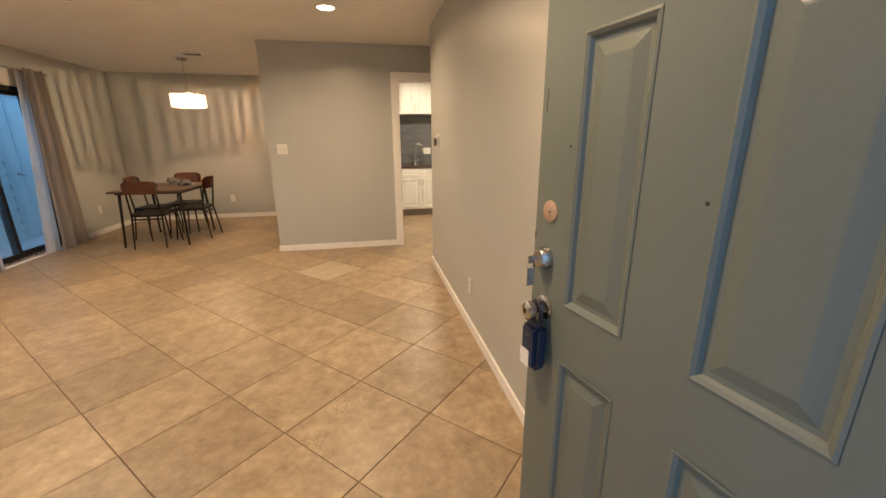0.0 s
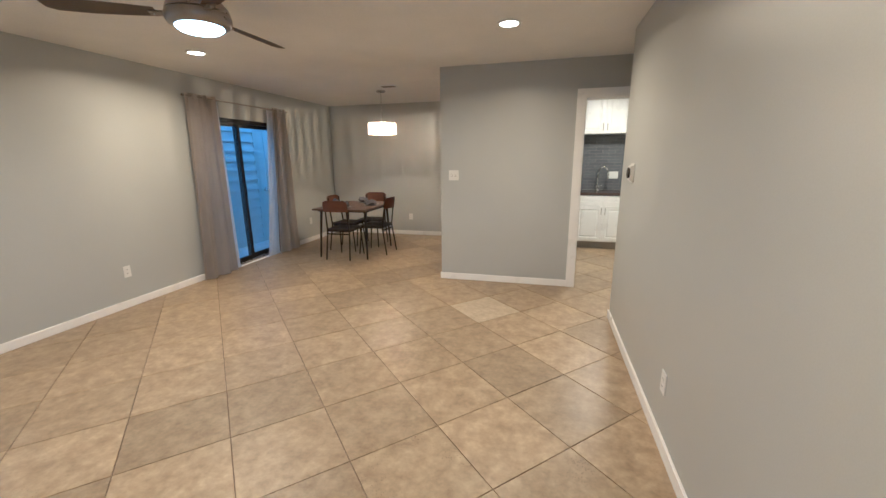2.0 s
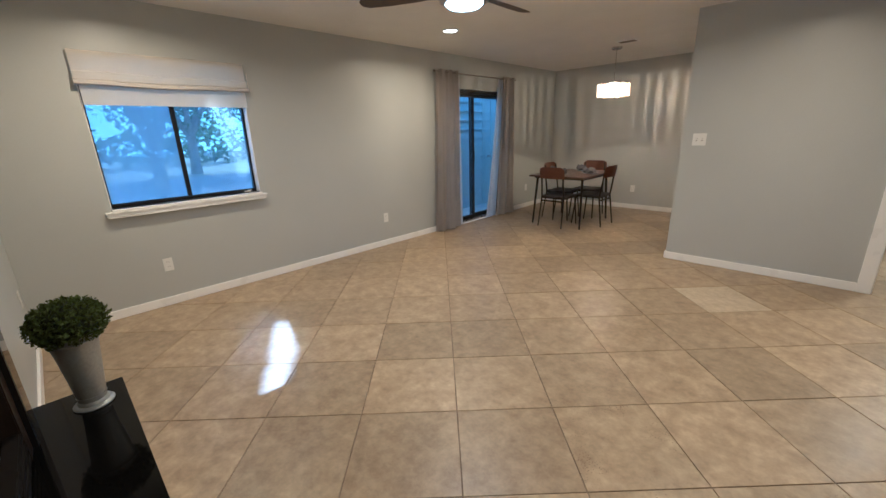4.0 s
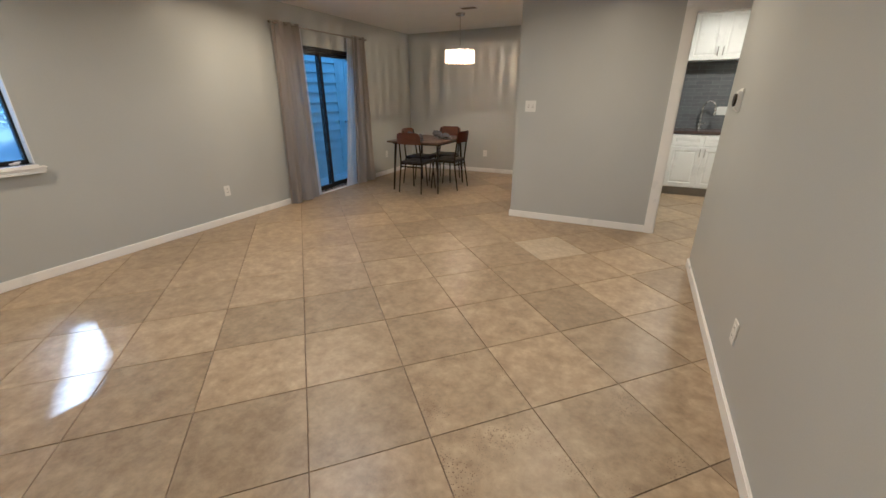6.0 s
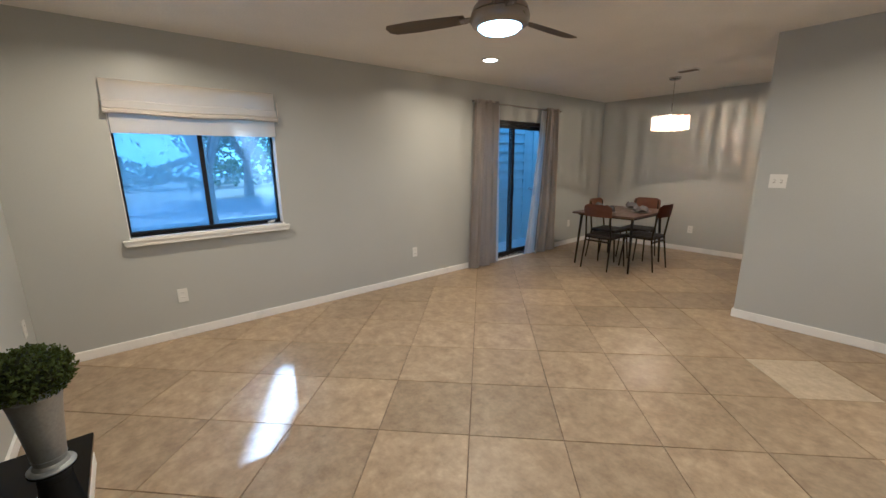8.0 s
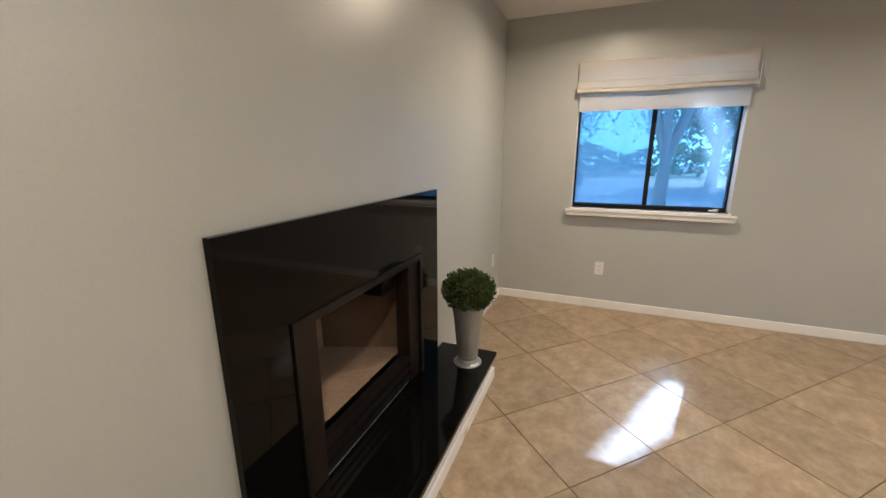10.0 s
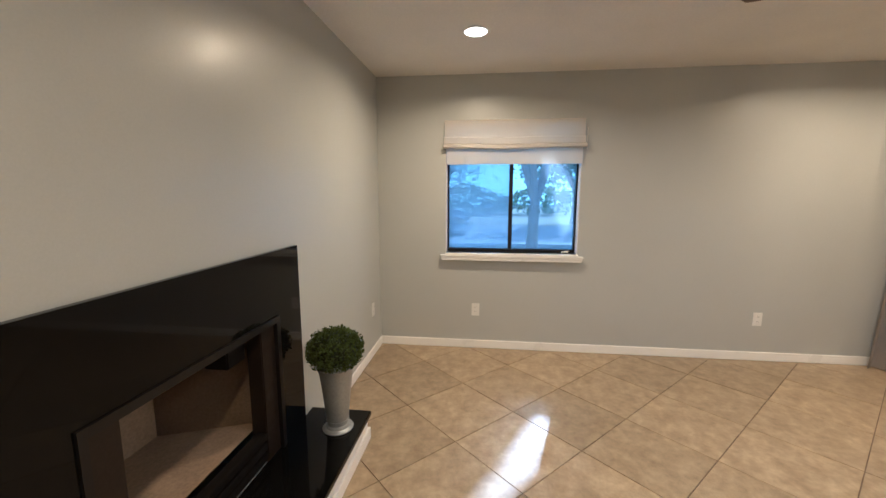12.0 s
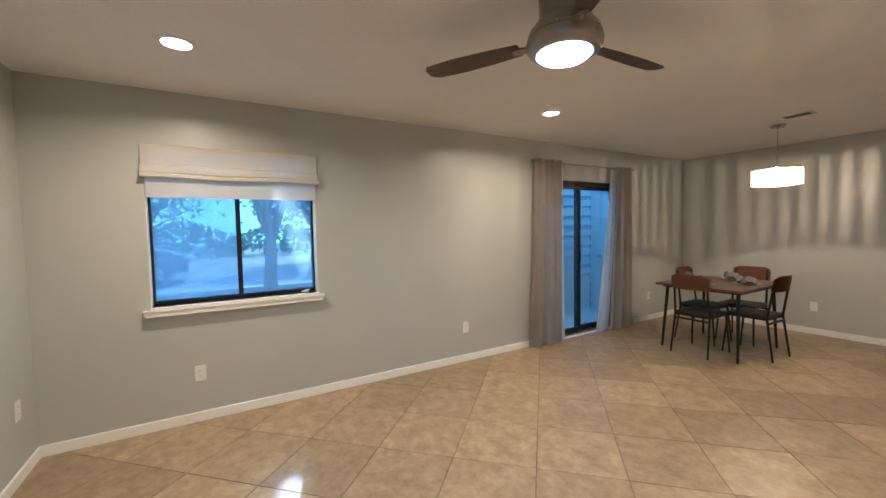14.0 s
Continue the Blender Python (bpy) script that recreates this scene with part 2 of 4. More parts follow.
LEAFBUSH = surface("boxwood_leaf", (0.066, 0.088, 0.018), 0.7, spec=0.2, vary=0.45, scale=22, fine=140, bump=0.0, translucent=0.15)
SOIL = surface("dark_green_core", (0.012, 0.02, 0.006), 0.9, vary=0.3, scale=30)
LOCKBLUE = surface("navy_lockbox_cover", (0.014, 0.025, 0.06), 0.5, vary=0.1, scale=30, bump=0.05)
LOCKGREY = surface("lockbox_dark_shackle", (0.045, 0.045, 0.05), 0.4, vary=0.1, scale=30, bump=0.05)
BARK = surface("tree_bark", (0.30, 0.27, 0.235), 0.9, vary=0.3, scale=3, fine=20, stretch=(1, 1, 0.3), bump=0.6, depth=0.02)
LEAF = surface("tree_leaf", (0.11, 0.165, 0.05), 0.55, vary=0.4, scale=0.8, fine=5, bump=0.0, translucent=0.6)
LAWN = surface("lawn_and_leaf_litter", (0.37, 0.35, 0.25), 0.95, vary=0.35, scale=0.4, fine=9, bump=0.5, depth=0.03)
ASPHALT = surface("worn_asphalt", (0.40, 0.395, 0.38), 0.9, vary=0.2, scale=0.5, fine=30, bump=0.4, depth=0.01)
CARPAINT = surface("dark_blue_car_paint", (0.02, 0.028, 0.04), 0.12, vary=0.05, scale=2, bump=0.0, coat=0.6)
CARGLASS = surface("tinted_car_glass", (0.01, 0.012, 0.014), 0.04, vary=0.05, scale=2, bump=0.0)
RUBBER = surface("tyre_rubber", (0.02, 0.02, 0.02), 0.8, vary=0.1, scale=10, bump=0.1)
LIT = glow("downlight_lens", (1.0, 0.72, 0.42), 7.0)
FANLIT = glow("fan_light_glass", (0.84, 0.95, 0.90), 4.5)
CRYSTAL = glow("lit_crystal", (1.0, 0.68, 0.38), 0.55)
cn, cl2 = CRYSTAL.node_tree.nodes, CRYSTAL.node_tree.links
c_info, c_glow = cn.new("ShaderNodeObjectInfo"), cn.new("ShaderNodeMapRange")
c_glow.inputs["To Min"].default_value, c_glow.inputs["To Max"].default_value = 0.25, 1.0
cl2.new(c_info.outputs["Random"], c_glow.inputs[0])
cl2.new(c_glow.outputs[0], cn["Principled BSDF"].inputs["Emission Strength"])
clear, half_clear = cn.new("ShaderNodeBsdfTransparent"), cn.new("ShaderNodeMixShader")
half_clear.inputs[0].default_value = 0.34
cl2.new(cn["Principled BSDF"].outputs[0], half_clear.inputs[1])
cl2.new(clear.outputs[0], half_clear.inputs[2])
cl2.new(half_clear.outputs[0], cn["Material Output"].inputs[0])

# ---- mesh helpers ----


def part(name, bm, mat, parent=None, label="", smooth=False):
    """Links a bmesh as one mesh object, under a thing or a part if one is given."""
    bmesh.ops.recalc_face_normals(bm, faces=bm.faces)
    me = bpy.data.meshes.new(name)
    bm.to_mesh(me)
    bm.free()
    me.materials.append(mat)
    if smooth:
        for f in me.polygons:
            f.use_smooth = True
        me.set_sharp_from_angle(angle=radians(40))
    o = new(name, me)
    if parent is not None:
        o.parent = parent
    if label:
        o["label"] = label
    return o


def thing(name, place, label, category, group="", turn=0.0):
    o = new(name)
    o.empty_display_size = 0.1
    o.matrix_basis = pose(*place, 0, 0, turn)
    return tagged(o, label, category, group)


def add_box(bm, x0, x1, y0, y1, z0, z1, bevel=0.0, m=None):
    r = bmesh.ops.create_cube(bm, size=1, matrix=Matrix.LocRotScale(((x0 + x1) / 2, (y0 + y1) / 2, (z0 + z1) / 2), None, (x1 - x0, y1 - y0, z1 - z0)))
    vs = r["verts"]
    if bevel:
        es = {e for v in vs for e in v.link_edges}
        out = bmesh.ops.bevel(bm, geom=list(es), offset=bevel, segments=2, affect="EDGES")
        vs = list({v for f in out["faces"] for v in f.verts} | {v for v in vs if v.is_valid})
    if m is not None:
        bmesh.ops.transform(bm, matrix=m, verts=[v for v in vs if v.is_valid])
    return bm


def box(x0, x1, y0, y1, z0, z1, bevel=0.0):
    return add_box(bmesh.new(), x0, x1, y0, y1, z0, z1, bevel)


def boxes(*all_boxes, bevel=0.0):
    bm = bmesh.new()
    for b in all_boxes:
        add_box(bm, *b, bevel)
    return bm


def add_rod(bm, a, b, r0, r1=None, seg=10):
    a, b = Vector(a), Vector(b)
    m = Matrix.Translation((a + b) / 2) @ (b - a).to_track_quat("Z", "Y").to_matrix().to_4x4()
    bmesh.ops.create_cone(bm, cap_ends=True, segments=seg, radius1=r0, radius2=r0 if r1 is None else r1, depth=(b - a).length, matrix=m)
    return bm


def rod(a, b, r0, r1=None, seg=10):
    return add_rod(bmesh.new(), a, b, r0, r1, seg)


def lathe(profile, seg=32, m=None):
    """A turned shape from (radius, height) pairs."""
    bm = bmesh.new()
    rings = []
    for r, z in profile:
        rings.append([bm.verts.new((r * math.cos(2 * math.pi * k / seg), r * math.sin(2 * math.pi * k / seg), z)) for k in range(seg)])
    for a, b in zip(rings, rings[1:]):
        for k in range(seg):
            bm.faces.new((a[k], a[(k + 1) % seg], b[(k + 1) % seg], b[k]))
    if profile[0][0] > 0 and profile[-1][0] > 0:
        for k in range(seg):
            bm.faces.new((rings[-1][k], rings[-1][(k + 1) % seg], rings[0][(k + 1) % seg], rings[0][k]))
    bmesh.ops.remove_doubles(bm, verts=bm.verts, dist=0.00002)
    if m is not None:
        bmesh.ops.transform(bm, matrix=m, verts=bm.verts)
    return bm


def tube(points, r, seg=8):
    bm = bmesh.new()
    for a, b in zip(points, points[1:]):
        add_rod(bm, a, b, r, r, seg)
    return bm


def structure(name, bm, mat, label="", category=""):
    o = part(name, bm, mat)
    return tagged(o, label, category, "", "structure")


def leaves(name, mat, places, size, parent, seed, label=""):
    """Many small folded leaves at the places given, as one mesh."""
    rng = np.random.RandomState(seed)
    p = np.asarray(places)
    n = len(p)
    a = rng.normal(size=(n, 3))
    a /= np.linalg.norm(a, axis=1)[:, None]
    b = np.cross(a, rng.normal(size=(n, 3)))
    b /= np.linalg.norm(b, axis=1)[:, None]
    c = np.cross(a, b)
    s = size * rng.uniform(0.6, 1.3, (n, 1))
    v = np.empty((n, 4, 3))
    v[:, 0], v[:, 2] = p - a * s, p + a * s
    v[:, 1], v[:, 3] = p + b * s * 0.5 + c * s * 0.15, p - b * s * 0.5 + c * s * 0.15
    me = bpy.data.meshes.new(name)
    f = np.arange(n * 4).reshape(n, 4)
    me.from_pydata(v.reshape(-1, 3).tolist(), [], f.tolist())
    me.materials.append(mat)
    o = new(name, me)
    o.parent = parent
    if label:
        o["label"] = label
    return o


# ---- shell ----
LX, FY, RX, SY, NY, CZ = -3.465, 2.85, 1.252, 7.77, 10.38, 2.44
RE, HX = 6.92, 3.2          # end of the entry wall, end of the hall
WY0, WY1, WZ0, WZ1 = 3.47, 4.635, 0.90, 2.03
PY0, PY1, PZ1 = 7.22, 8.76, 2.0
structure("wall_west", boxes((LX - 0.15, LX, FY - 0.15, WY0, 0, CZ), (LX - 0.15, LX, WY0, WY1, 0, WZ0), (LX - 0.15, LX, WY0, WY1, WZ1, CZ),
                             (LX - 0.15, LX, WY1, PY0, 0, CZ), (LX - 0.15, LX, PY0, PY1, PZ1, CZ), (LX - 0.15, LX, PY1, NY + 0.12, 0, CZ)), WALL, "grey painted wall with a window and a sliding door", "wall")
FX0, FX1, FZ0, FZ1 = -1.64, -0.72, 0.20, 0.862
DX0, DX1, DZ1 = 0.30, 1.215, 2.06
structure("wall_south", boxes((LX, FX0, FY - 0.15, FY, 0, CZ), (FX0, FX1, FY - 0.15, FY, 0, FZ0), (FX0, FX1, FY - 0.15, FY, FZ1, CZ), (FX1, DX0, FY - 0.15, FY, 0, CZ),
                              (DX0, DX1, FY - 0.15, FY, DZ1, CZ), (DX1, RX + 0.12, FY - 0.15, FY, 0, CZ)), WALL, "grey painted wall with the fireplace and the entry", "wall")
structure("wall_east", box(RX, RX + 0.12, FY, RE, 0, CZ), WALL, "grey painted entry wall with a soft sheen", "wall")
structure("wall_hall_south", box(RX + 0.12, HX, RE - 0.12, RE, 0, CZ), WALL, "grey painted hall wall", "wall")
KX0, KX1, KZ1 = 0.988, 1.81, 2.055
structure("wall_kitchen", boxes((-0.57, KX0, SY, SY + 0.12, 0, CZ), (KX0, KX1, SY, SY + 0.12, KZ1, CZ), (KX1, HX, SY, SY + 0.12, 0, CZ)), WALL, "grey painted partition with the kitchen doorway", "wall")
structure("wall_dining_east", box(-0.57, -0.45, SY + 0.12, NY, 0, CZ), WALL, "grey painted partition beside the dining corner", "wall")
structure("wall_north", box(LX, HX + 0.12, NY, NY + 0.12, 0, CZ), WALL, "grey painted wall behind the dining table", "wall")
structure("wall_hall_east", box(HX, HX + 0.12, RE - 0.12, NY, 0, CZ), WALL, "grey painted wall closing the hall", "wall")
structure("ceiling", box(LX - 0.20, HX + 0.4, FY - 0.85, NY + 0.5, CZ, CZ + 0.12), CEIL, "off-white textured ceiling", "ceiling")
BH, BT = 0.078, 0.014


def baseboard(x0, x1, y0, y1):
    bm = box(x0, x1, y0, y1, 0.0, BH, 0.0045)
    structure("baseboard", bm, TRIM, "white painted baseboard", "baseboard")


baseboard(LX, LX + BT, FY, PY0 - 0.02)
baseboard(LX, LX + BT, PY1 + 0.02, NY)
baseboard(LX + BT, -2.035, FY, FY + BT)
baseboard(-0.36, DX0 - 0.07, FY, FY + BT)
baseboard(RX - BT, RX, FY + 0.02, RE + BT)
baseboard(RX, HX, RE, RE + BT)
baseboard(-0.57 - BT, KX0 - 0.085, SY - BT, SY)
baseboard(KX1 + 0.085, HX, SY - BT, SY)
baseboard(-0.57 - BT, -0.57, SY, NY)
baseboard(LX + BT, -0.57 - BT, NY - BT, NY)


def casing(name, x0, x1, z1, y, w, out):
    """Flat trim round a doorway in a wall that runs along x; out is the side it stands on."""
    t = 0.016 * out
    ya, yb = min(y, y + t), max(y, y + t)
    bm = boxes((x0 - w, x0 + 0.004, ya, yb, 0, z1 + w), (x1 - 0.004, x1 + w, ya, yb, 0, z1 + w), (x0 + 0.004, x1 - 0.004, ya, yb, z1 - 0.004, z1 + w))
    return structure(name, bm, TRIM, "white painted door casing", "door trim")


casing("trim", KX0, KX1, KZ1, SY, 0.085, -1)
casing("trim", KX0, KX1, KZ1, SY + 0.12, 0.085, 1)
structure("door_frame", boxes((KX0, KX0 + 0.012, SY, SY + 0.12, 0, KZ1), (KX1 - 0.012, KX1, SY, SY + 0.12, 0, KZ1), (KX0 + 0.012, KX1 - 0.012, SY, SY + 0.12, KZ1 - 0.012, KZ1)), TRIM, "white painted doorway lining", "door frame")
casing("trim", DX0, DX1 - 0.02, DZ1, FY, 0.055, 1)
structure("door_frame", boxes((DX0, DX0 + 0.015, FY - 0.15, FY, 0, DZ1), (DX1 - 0.015, DX1, FY - 0.15, FY, 0, DZ1), (DX0 + 0.015, DX1 - 0.015, FY - 0.15, FY, DZ1 - 0.015, DZ1)), TRIM, "white painted entry door frame", "door frame")
structure("door_sill", box(DX0 + 0.015, DX1 - 0.015, FY - 0.16, FY - 0.01, 0.001, 0.018, 0.004), STEEL, "worn metal threshold", "threshold")

# window with its recess, frame, sashes and sill
win = thing("window_1", (LX - 0.10, (WY0 + WY1) / 2, WZ0), "dark bronze sliding window with a white sill", "window")
win["kind"] = "structure"
hw, wh = (WY1 - WY0) / 2, WZ1 - WZ0
fr = part("window_frame", boxes((-0.03, 0.02, -hw, -hw + 0.022, 0, wh), (-0.03, 0.02, hw - 0.022, hw, 0, wh), (-0.03, 0.02, -hw + 0.022, hw - 0.022, 0, 0.03), (-0.03, 0.02, -hw + 0.022, hw - 0.022, wh - 0.03, wh)), BRONZE, win, "dark bronze aluminium frame")
part("meeting_stile", box(-0.015, 0.012, -0.020, 0.014, 0.03, wh - 0.03, 0.003), BRONZE, win)
for k, (a, b, x) in enumerate(((-hw + 0.022, -0.020, -0.008), (0.014, hw - 0.022, -0.002))):
    g = part("pane", box(x - 0.002, x + 0.002, a, b, 0.03, wh - 0.03), (SCREENED, VEILED)[k], win, "clear glass with a painted haze of glare")
    g.visible_shadow = False
part("window_sill", box(0.02, 0.155, -hw - 0.001 + 0.002, hw - 0.001, -0.018, 0.0), TRIM, win, "white painted sill board")
part("sill_nose", box(0.1, 0.160, -hw - 0.045, hw + 0.045, -0.030, -0.018, 0.004), TRIM, win)
part("apron", box(0.1, 0.150, -hw - 0.038, hw + 0.038, -0.056, -0.0305, 0.003), TRIM, win)
part("apron_bead", box(0.1, 0.155, -hw - 0.030, hw + 0.030, -0.066, -0.058, 0.003), TRIM, win)
for a in (-hw + 0.001, hw - 0.007):
    part("jamb_liner", box(0.021, 0.099, a, a + 0.006, 0.001, wh - 0.001), TRIM, win, "white painted reveal")
latch = thing("sash_lock", (LX - 0.055, WY1 - 0.10, WZ0), "small white plastic lock lying on the window sill", "lock")
part("body", box(-0.014, 0.014, -0.03, 0.03, 0, 0.016, 0.005), PLASTIC, latch)
part("lever", box(-0.006, 0.006, 0.0, 0.04, 0.016, 0.024, 0.002), PLASTIC, latch)

# sliding patio door
pd = thing("door_2", (LX - 0.08, PY0, 0), "dark bronze sliding glass patio door", "patio door")
pd["kind"] = "structure"
pw = PY1 - PY0
part("door_frame", boxes((-0.05, 0.05, 0, 0.045, 0.0, PZ1), (-0.05, 0.05, pw - 0.045, pw, 0.0, PZ1), (-0.05, 0.05, 0.045, pw - 0.045, PZ1 - 0.05, PZ1)), BRONZE, pd)
part("track", boxes((-0.06, 0.06, 0.045, pw - 0.045, 0.0, 0.025), (0.012, 0.02, 0.045, pw - 0.045, 0.025, 0.035), (-0.02, -0.012, 0.045, pw - 0.045, 0.025, 0.035)), STEEL, pd, "aluminium floor track")
for k, (a, b, x) in enumerate(((0.045, pw / 2 + 0.025, 0.02), (pw / 2 - 0.025, pw - 0.045, -0.022))):
    s = part("sliding_panel", boxes((x - 0.014, x + 0.014, a, a + 0.045, 0.037, PZ1 - 0.052), (x - 0.014, x + 0.014, b - 0.045, b, 0.037, PZ1 - 0.052), (x - 0.014, x + 0.014, a + 0.045, b - 0.045, 0.037, 0.10), (x - 0.014, x + 0.014, a + 0.045, b - 0.045, PZ1 - 0.10, PZ1 - 0.052)), BRONZE, pd)
    g = part("pane", box(x - 0.002, x + 0.002, a + 0.045, b - 0.045, 0.10, PZ1 - 0.10), VEILED2, s, "clear glass")
    g.visible_shadow = False
part("handle", box(0.036, 0.056, pw / 2 - 0.015, pw / 2 + 0.012, 0.95, 1.12, 0.006), BRONZE, pd)
structure("door_sill", box(LX - 0.018, LX + 0.02, PY0 + 0.01, PY1 - 0.01, 0.0005, 0.012, 0.003), TRIM, "pale sill strip below the patio door", "threshold")

# ---- fireplace ----
fp = thing("fireplace", (-1.18, FY, FZ0), "black granite fireplace with a metal firebox in the wall", "fireplace")
q = 0.675
for slab in ((-q, FX0 + 1.18, 0.0005, 0.022, 0, FZ1 - FZ0), (FX1 + 1.18, q, 0.0005, 0.022, 0, FZ1 - FZ0), (-q, q, 0.0005, 0.022, FZ1 - FZ0, 0.965)):
    part("surround_slab", box(*slab), BLACKSTONE, fp, "polished black granite slab")
fw = FX1 + 1.18
jl = part("side_jamb", boxes((fw - 0.125, fw - 0.002, -0.06, 0.012, 0.0, 0.655), bevel=0.004), BROWNMETAL, fp, "sooted brown metal side panel")
jr = part("side_jamb", boxes((-fw + 0.002, -fw + 0.135, -0.06, 0.012, 0.0, 0.655), bevel=0.004), BROWNMETAL, fp, "sooted brown metal side panel")
part("top_rail", boxes((-fw + 0.105, fw - 0.105, -0.05, 0.012, 0.636, 0.655), bevel=0.004), BLACKMETAL, fp)
part("edge_strip", boxes((-fw + 0.001, fw - 0.001, 0.012, 0.030, 0.632, 0.661), (-fw + 0.001, -fw + 0.030, 0.012, 0.030, 0, 0.632), (fw - 0.024, fw - 0.001, 0.012, 0.030, 0, 0.632)), BLACKMETAL, fp)
for k in range(3):
    part("louver", box(-fw + 0.105, fw - 0.105, -0.055 + 0.008 * k, 0.010, 0.012 + 0.048 * k, 0.05 + 0.048 * k, 0.004), BLACKMETAL, fp)
part("damper_hood", boxes((-fw + 0.138, -0.20, -0.17, -0.062, 0.50, 0.635), bevel=0.006), BLACKMETAL, fp)
bm = bmesh.new()
x0, x1, xb0, xb1 = -fw + 0.06, fw - 0.06, -0.24, 0.24
ya, yb, z0, z1 = -0.062, -0.46, 0.15, 0.70
v = [bm.verts.new(c) for c in ((x0, ya, z0), (xb0, yb, z0), (xb1, yb, z0), (x1, ya, z0), (x0, ya, z1), (xb0, yb, z1), (xb1, yb, z1), (x1, ya, z1))]
for f in ((0, 1, 2, 3), (4, 7, 6, 5), (1, 5, 6, 2)):
    bm.faces.new([v[k] for k in f])
fb = part("firebox", bm, FIREBRICK, fp, "tan refractory panels with soot")
for s in (-1, 1):
    a, b = Vector((s * (fw - 0.06), ya, 0)), Vector((s * 0.24, yb, 0))
    bm = bmesh.new()
    w = [bm.verts.new(c) for c in ((a.x, a.y, z0), (b.x, b.y, z0), (b.x, b.y, z1), (a.x, a.y, z1))]
    bm.faces.new(w)
    bmesh.ops.solidify(bm, geom=bm.faces, thickness=0.02)
    part("side_panel", bm, FIREBRICK, fb)
GZ0 = -0.2
structure("chimney_chase", boxes((-2.0, -0.36, FY - 0.78, FY - 0.70, GZ0, CZ), (-2.0, -1.92, FY - 0.70, FY - 0.15, GZ0, CZ), (-0.44, -0.36, FY - 0.70, FY - 0.15, GZ0, CZ)), SIDING, "boxed chimney chase behind the fireplace", "wall")
hearth = thing("hearth", (-1.18, FY, 0), "raised hearth with a polished black slab and white skirting", "hearth")
part("base", box(-0.83, 0.81, 0.0005, 0.318, 0, 0.172), TRIM, hearth, "white painted riser")
part("slab", box(-0.80, 0.80, 0.0006, 0.352, 0.172, 0.1995, 0.003), BLACKSTONE, hearth, "polished black granite slab")
part("skirting", boxes((-0.845, 0.825, 0.318, 0.332, 0, 0.07), (-0.845, -0.83, 0.0005, 0.318, 0, 0.07), bevel=0.002), TRIM, hearth, "white skirting board")

vase = thing("vase", (-1.805, 3.075, 0.1997), "tall galvanised metal vase with a round foot on the hearth", "vase")
part("body", lathe([(0.0, 0.02), (0.052, 0.02), (0.054, 0.03), (0.066, 0.15), (0.082, 0.29), (0.094, 0.365), (0.099, 0.37), (0.096, 0.374), (0.088, 0.36), (0.0, 0.34)]), ZINC, vase, smooth=True)
part("foot", lathe([(0.0, 0.0), (0.078, 0.0), (0.08, 0.006), (0.074, 0.013), (0.062, 0.016), (0.060, 0.024), (0.054, 0.032), (0.0, 0.032)]), ZINC, vase, "pale flared foot", smooth=True)
for k in range(2):
    part("ring", lathe([(0.085, 0.338), (0.0985, 0.342), (0.0985, 0.348), (0.085, 0.352)] if k == 0 else [(0.05, 0.05), (0.0585, 0.053), (0.0585, 0.056), (0.05, 0.059)]), ZINC, vase, smooth=True)
bush = thing("topiary_ball", (-1.805, 3.075, 0.56), "round clipped artificial boxwood in a metal vase", "plant")
core = bmesh.new()
bmesh.ops.create_icosphere(core, subdivisions=3, radius=1, matrix=Matrix.LocRotScale((0, 0, 0.07), None, (0.118, 0.118, 0.098)))
part("core", core, SOIL, bush)
rng = np.random.RandomState(4)
d = rng.normal(size=(3600, 3))
d /= np.linalg.norm(d, axis=1)[:, None]
rad = rng.uniform(0.80, 1.04, (3600, 1)) * (1 + 0.05 * np.sin(d[:, :1] * 9 + d[:, 1:2] * 7))
pl = d * rad * np.array([0.141, 0.141, 0.108]) + np.array([0, 0, 0.075])
pl[:, 2] = np.maximum(pl[:, 2], -0.03 + rng.uniform(-0.01, 0.03, 3600))
leaves("foliage", LEAFBUSH, pl, 0.011, bush, 5)
stem_bm = bmesh.new()
for k in range(7):
    a = k * 0.9
    add_rod(stem_bm, (0, 0, 0.0), (0.11 * math.cos(a), 0.11 * math.sin(a), 0.01 + 0.02 * (k % 3)), 0.002, 0.001, 5)
part("twigs", stem_bm, SOIL, bush)

# ---- entry door, open against the wall ----
DW, DH, DT = 0.862, 2.03, 0.044
hinge = Vector((1.19, 2.872, 0.012))
turn = math.degrees(math.atan2(3.76 - 2.87, 1.01 - 1.19))
door = thing("door_1", tuple(hinge), "open sage green six-panel entry door", "door", turn=turn)
door["kind"] = "structure"
# local x runs from hinge to free edge; the outer face is on local +y
PX = [(0.155, 0.375), (0.528, 0.722)]
PZ = [(0.20, 0.765), (0.922, 1.58), (1.70, 1.905)]
xs = [0.0] + [c for p in PX for c in p] + [DW]
zs = [0.0] + [c for p in PZ for c in p] + [DH]
bm = bmesh.new()
add_box(bm, 0, DW, -DT, -0.012, 0, DH)
for i in range(5):
    for j in range(7):
        if i in (1, 3) and j in (1, 3, 5):
            continue
        add_box(bm, xs[i], xs[i + 1], -0.012, 0.0, zs[j], zs[j + 1])
bmesh.ops.remove_doubles(bm, verts=bm.verts, dist=0.0001)
part("leaf", bm, DOORPAINT, door, "sage green painted leaf with scuffs")
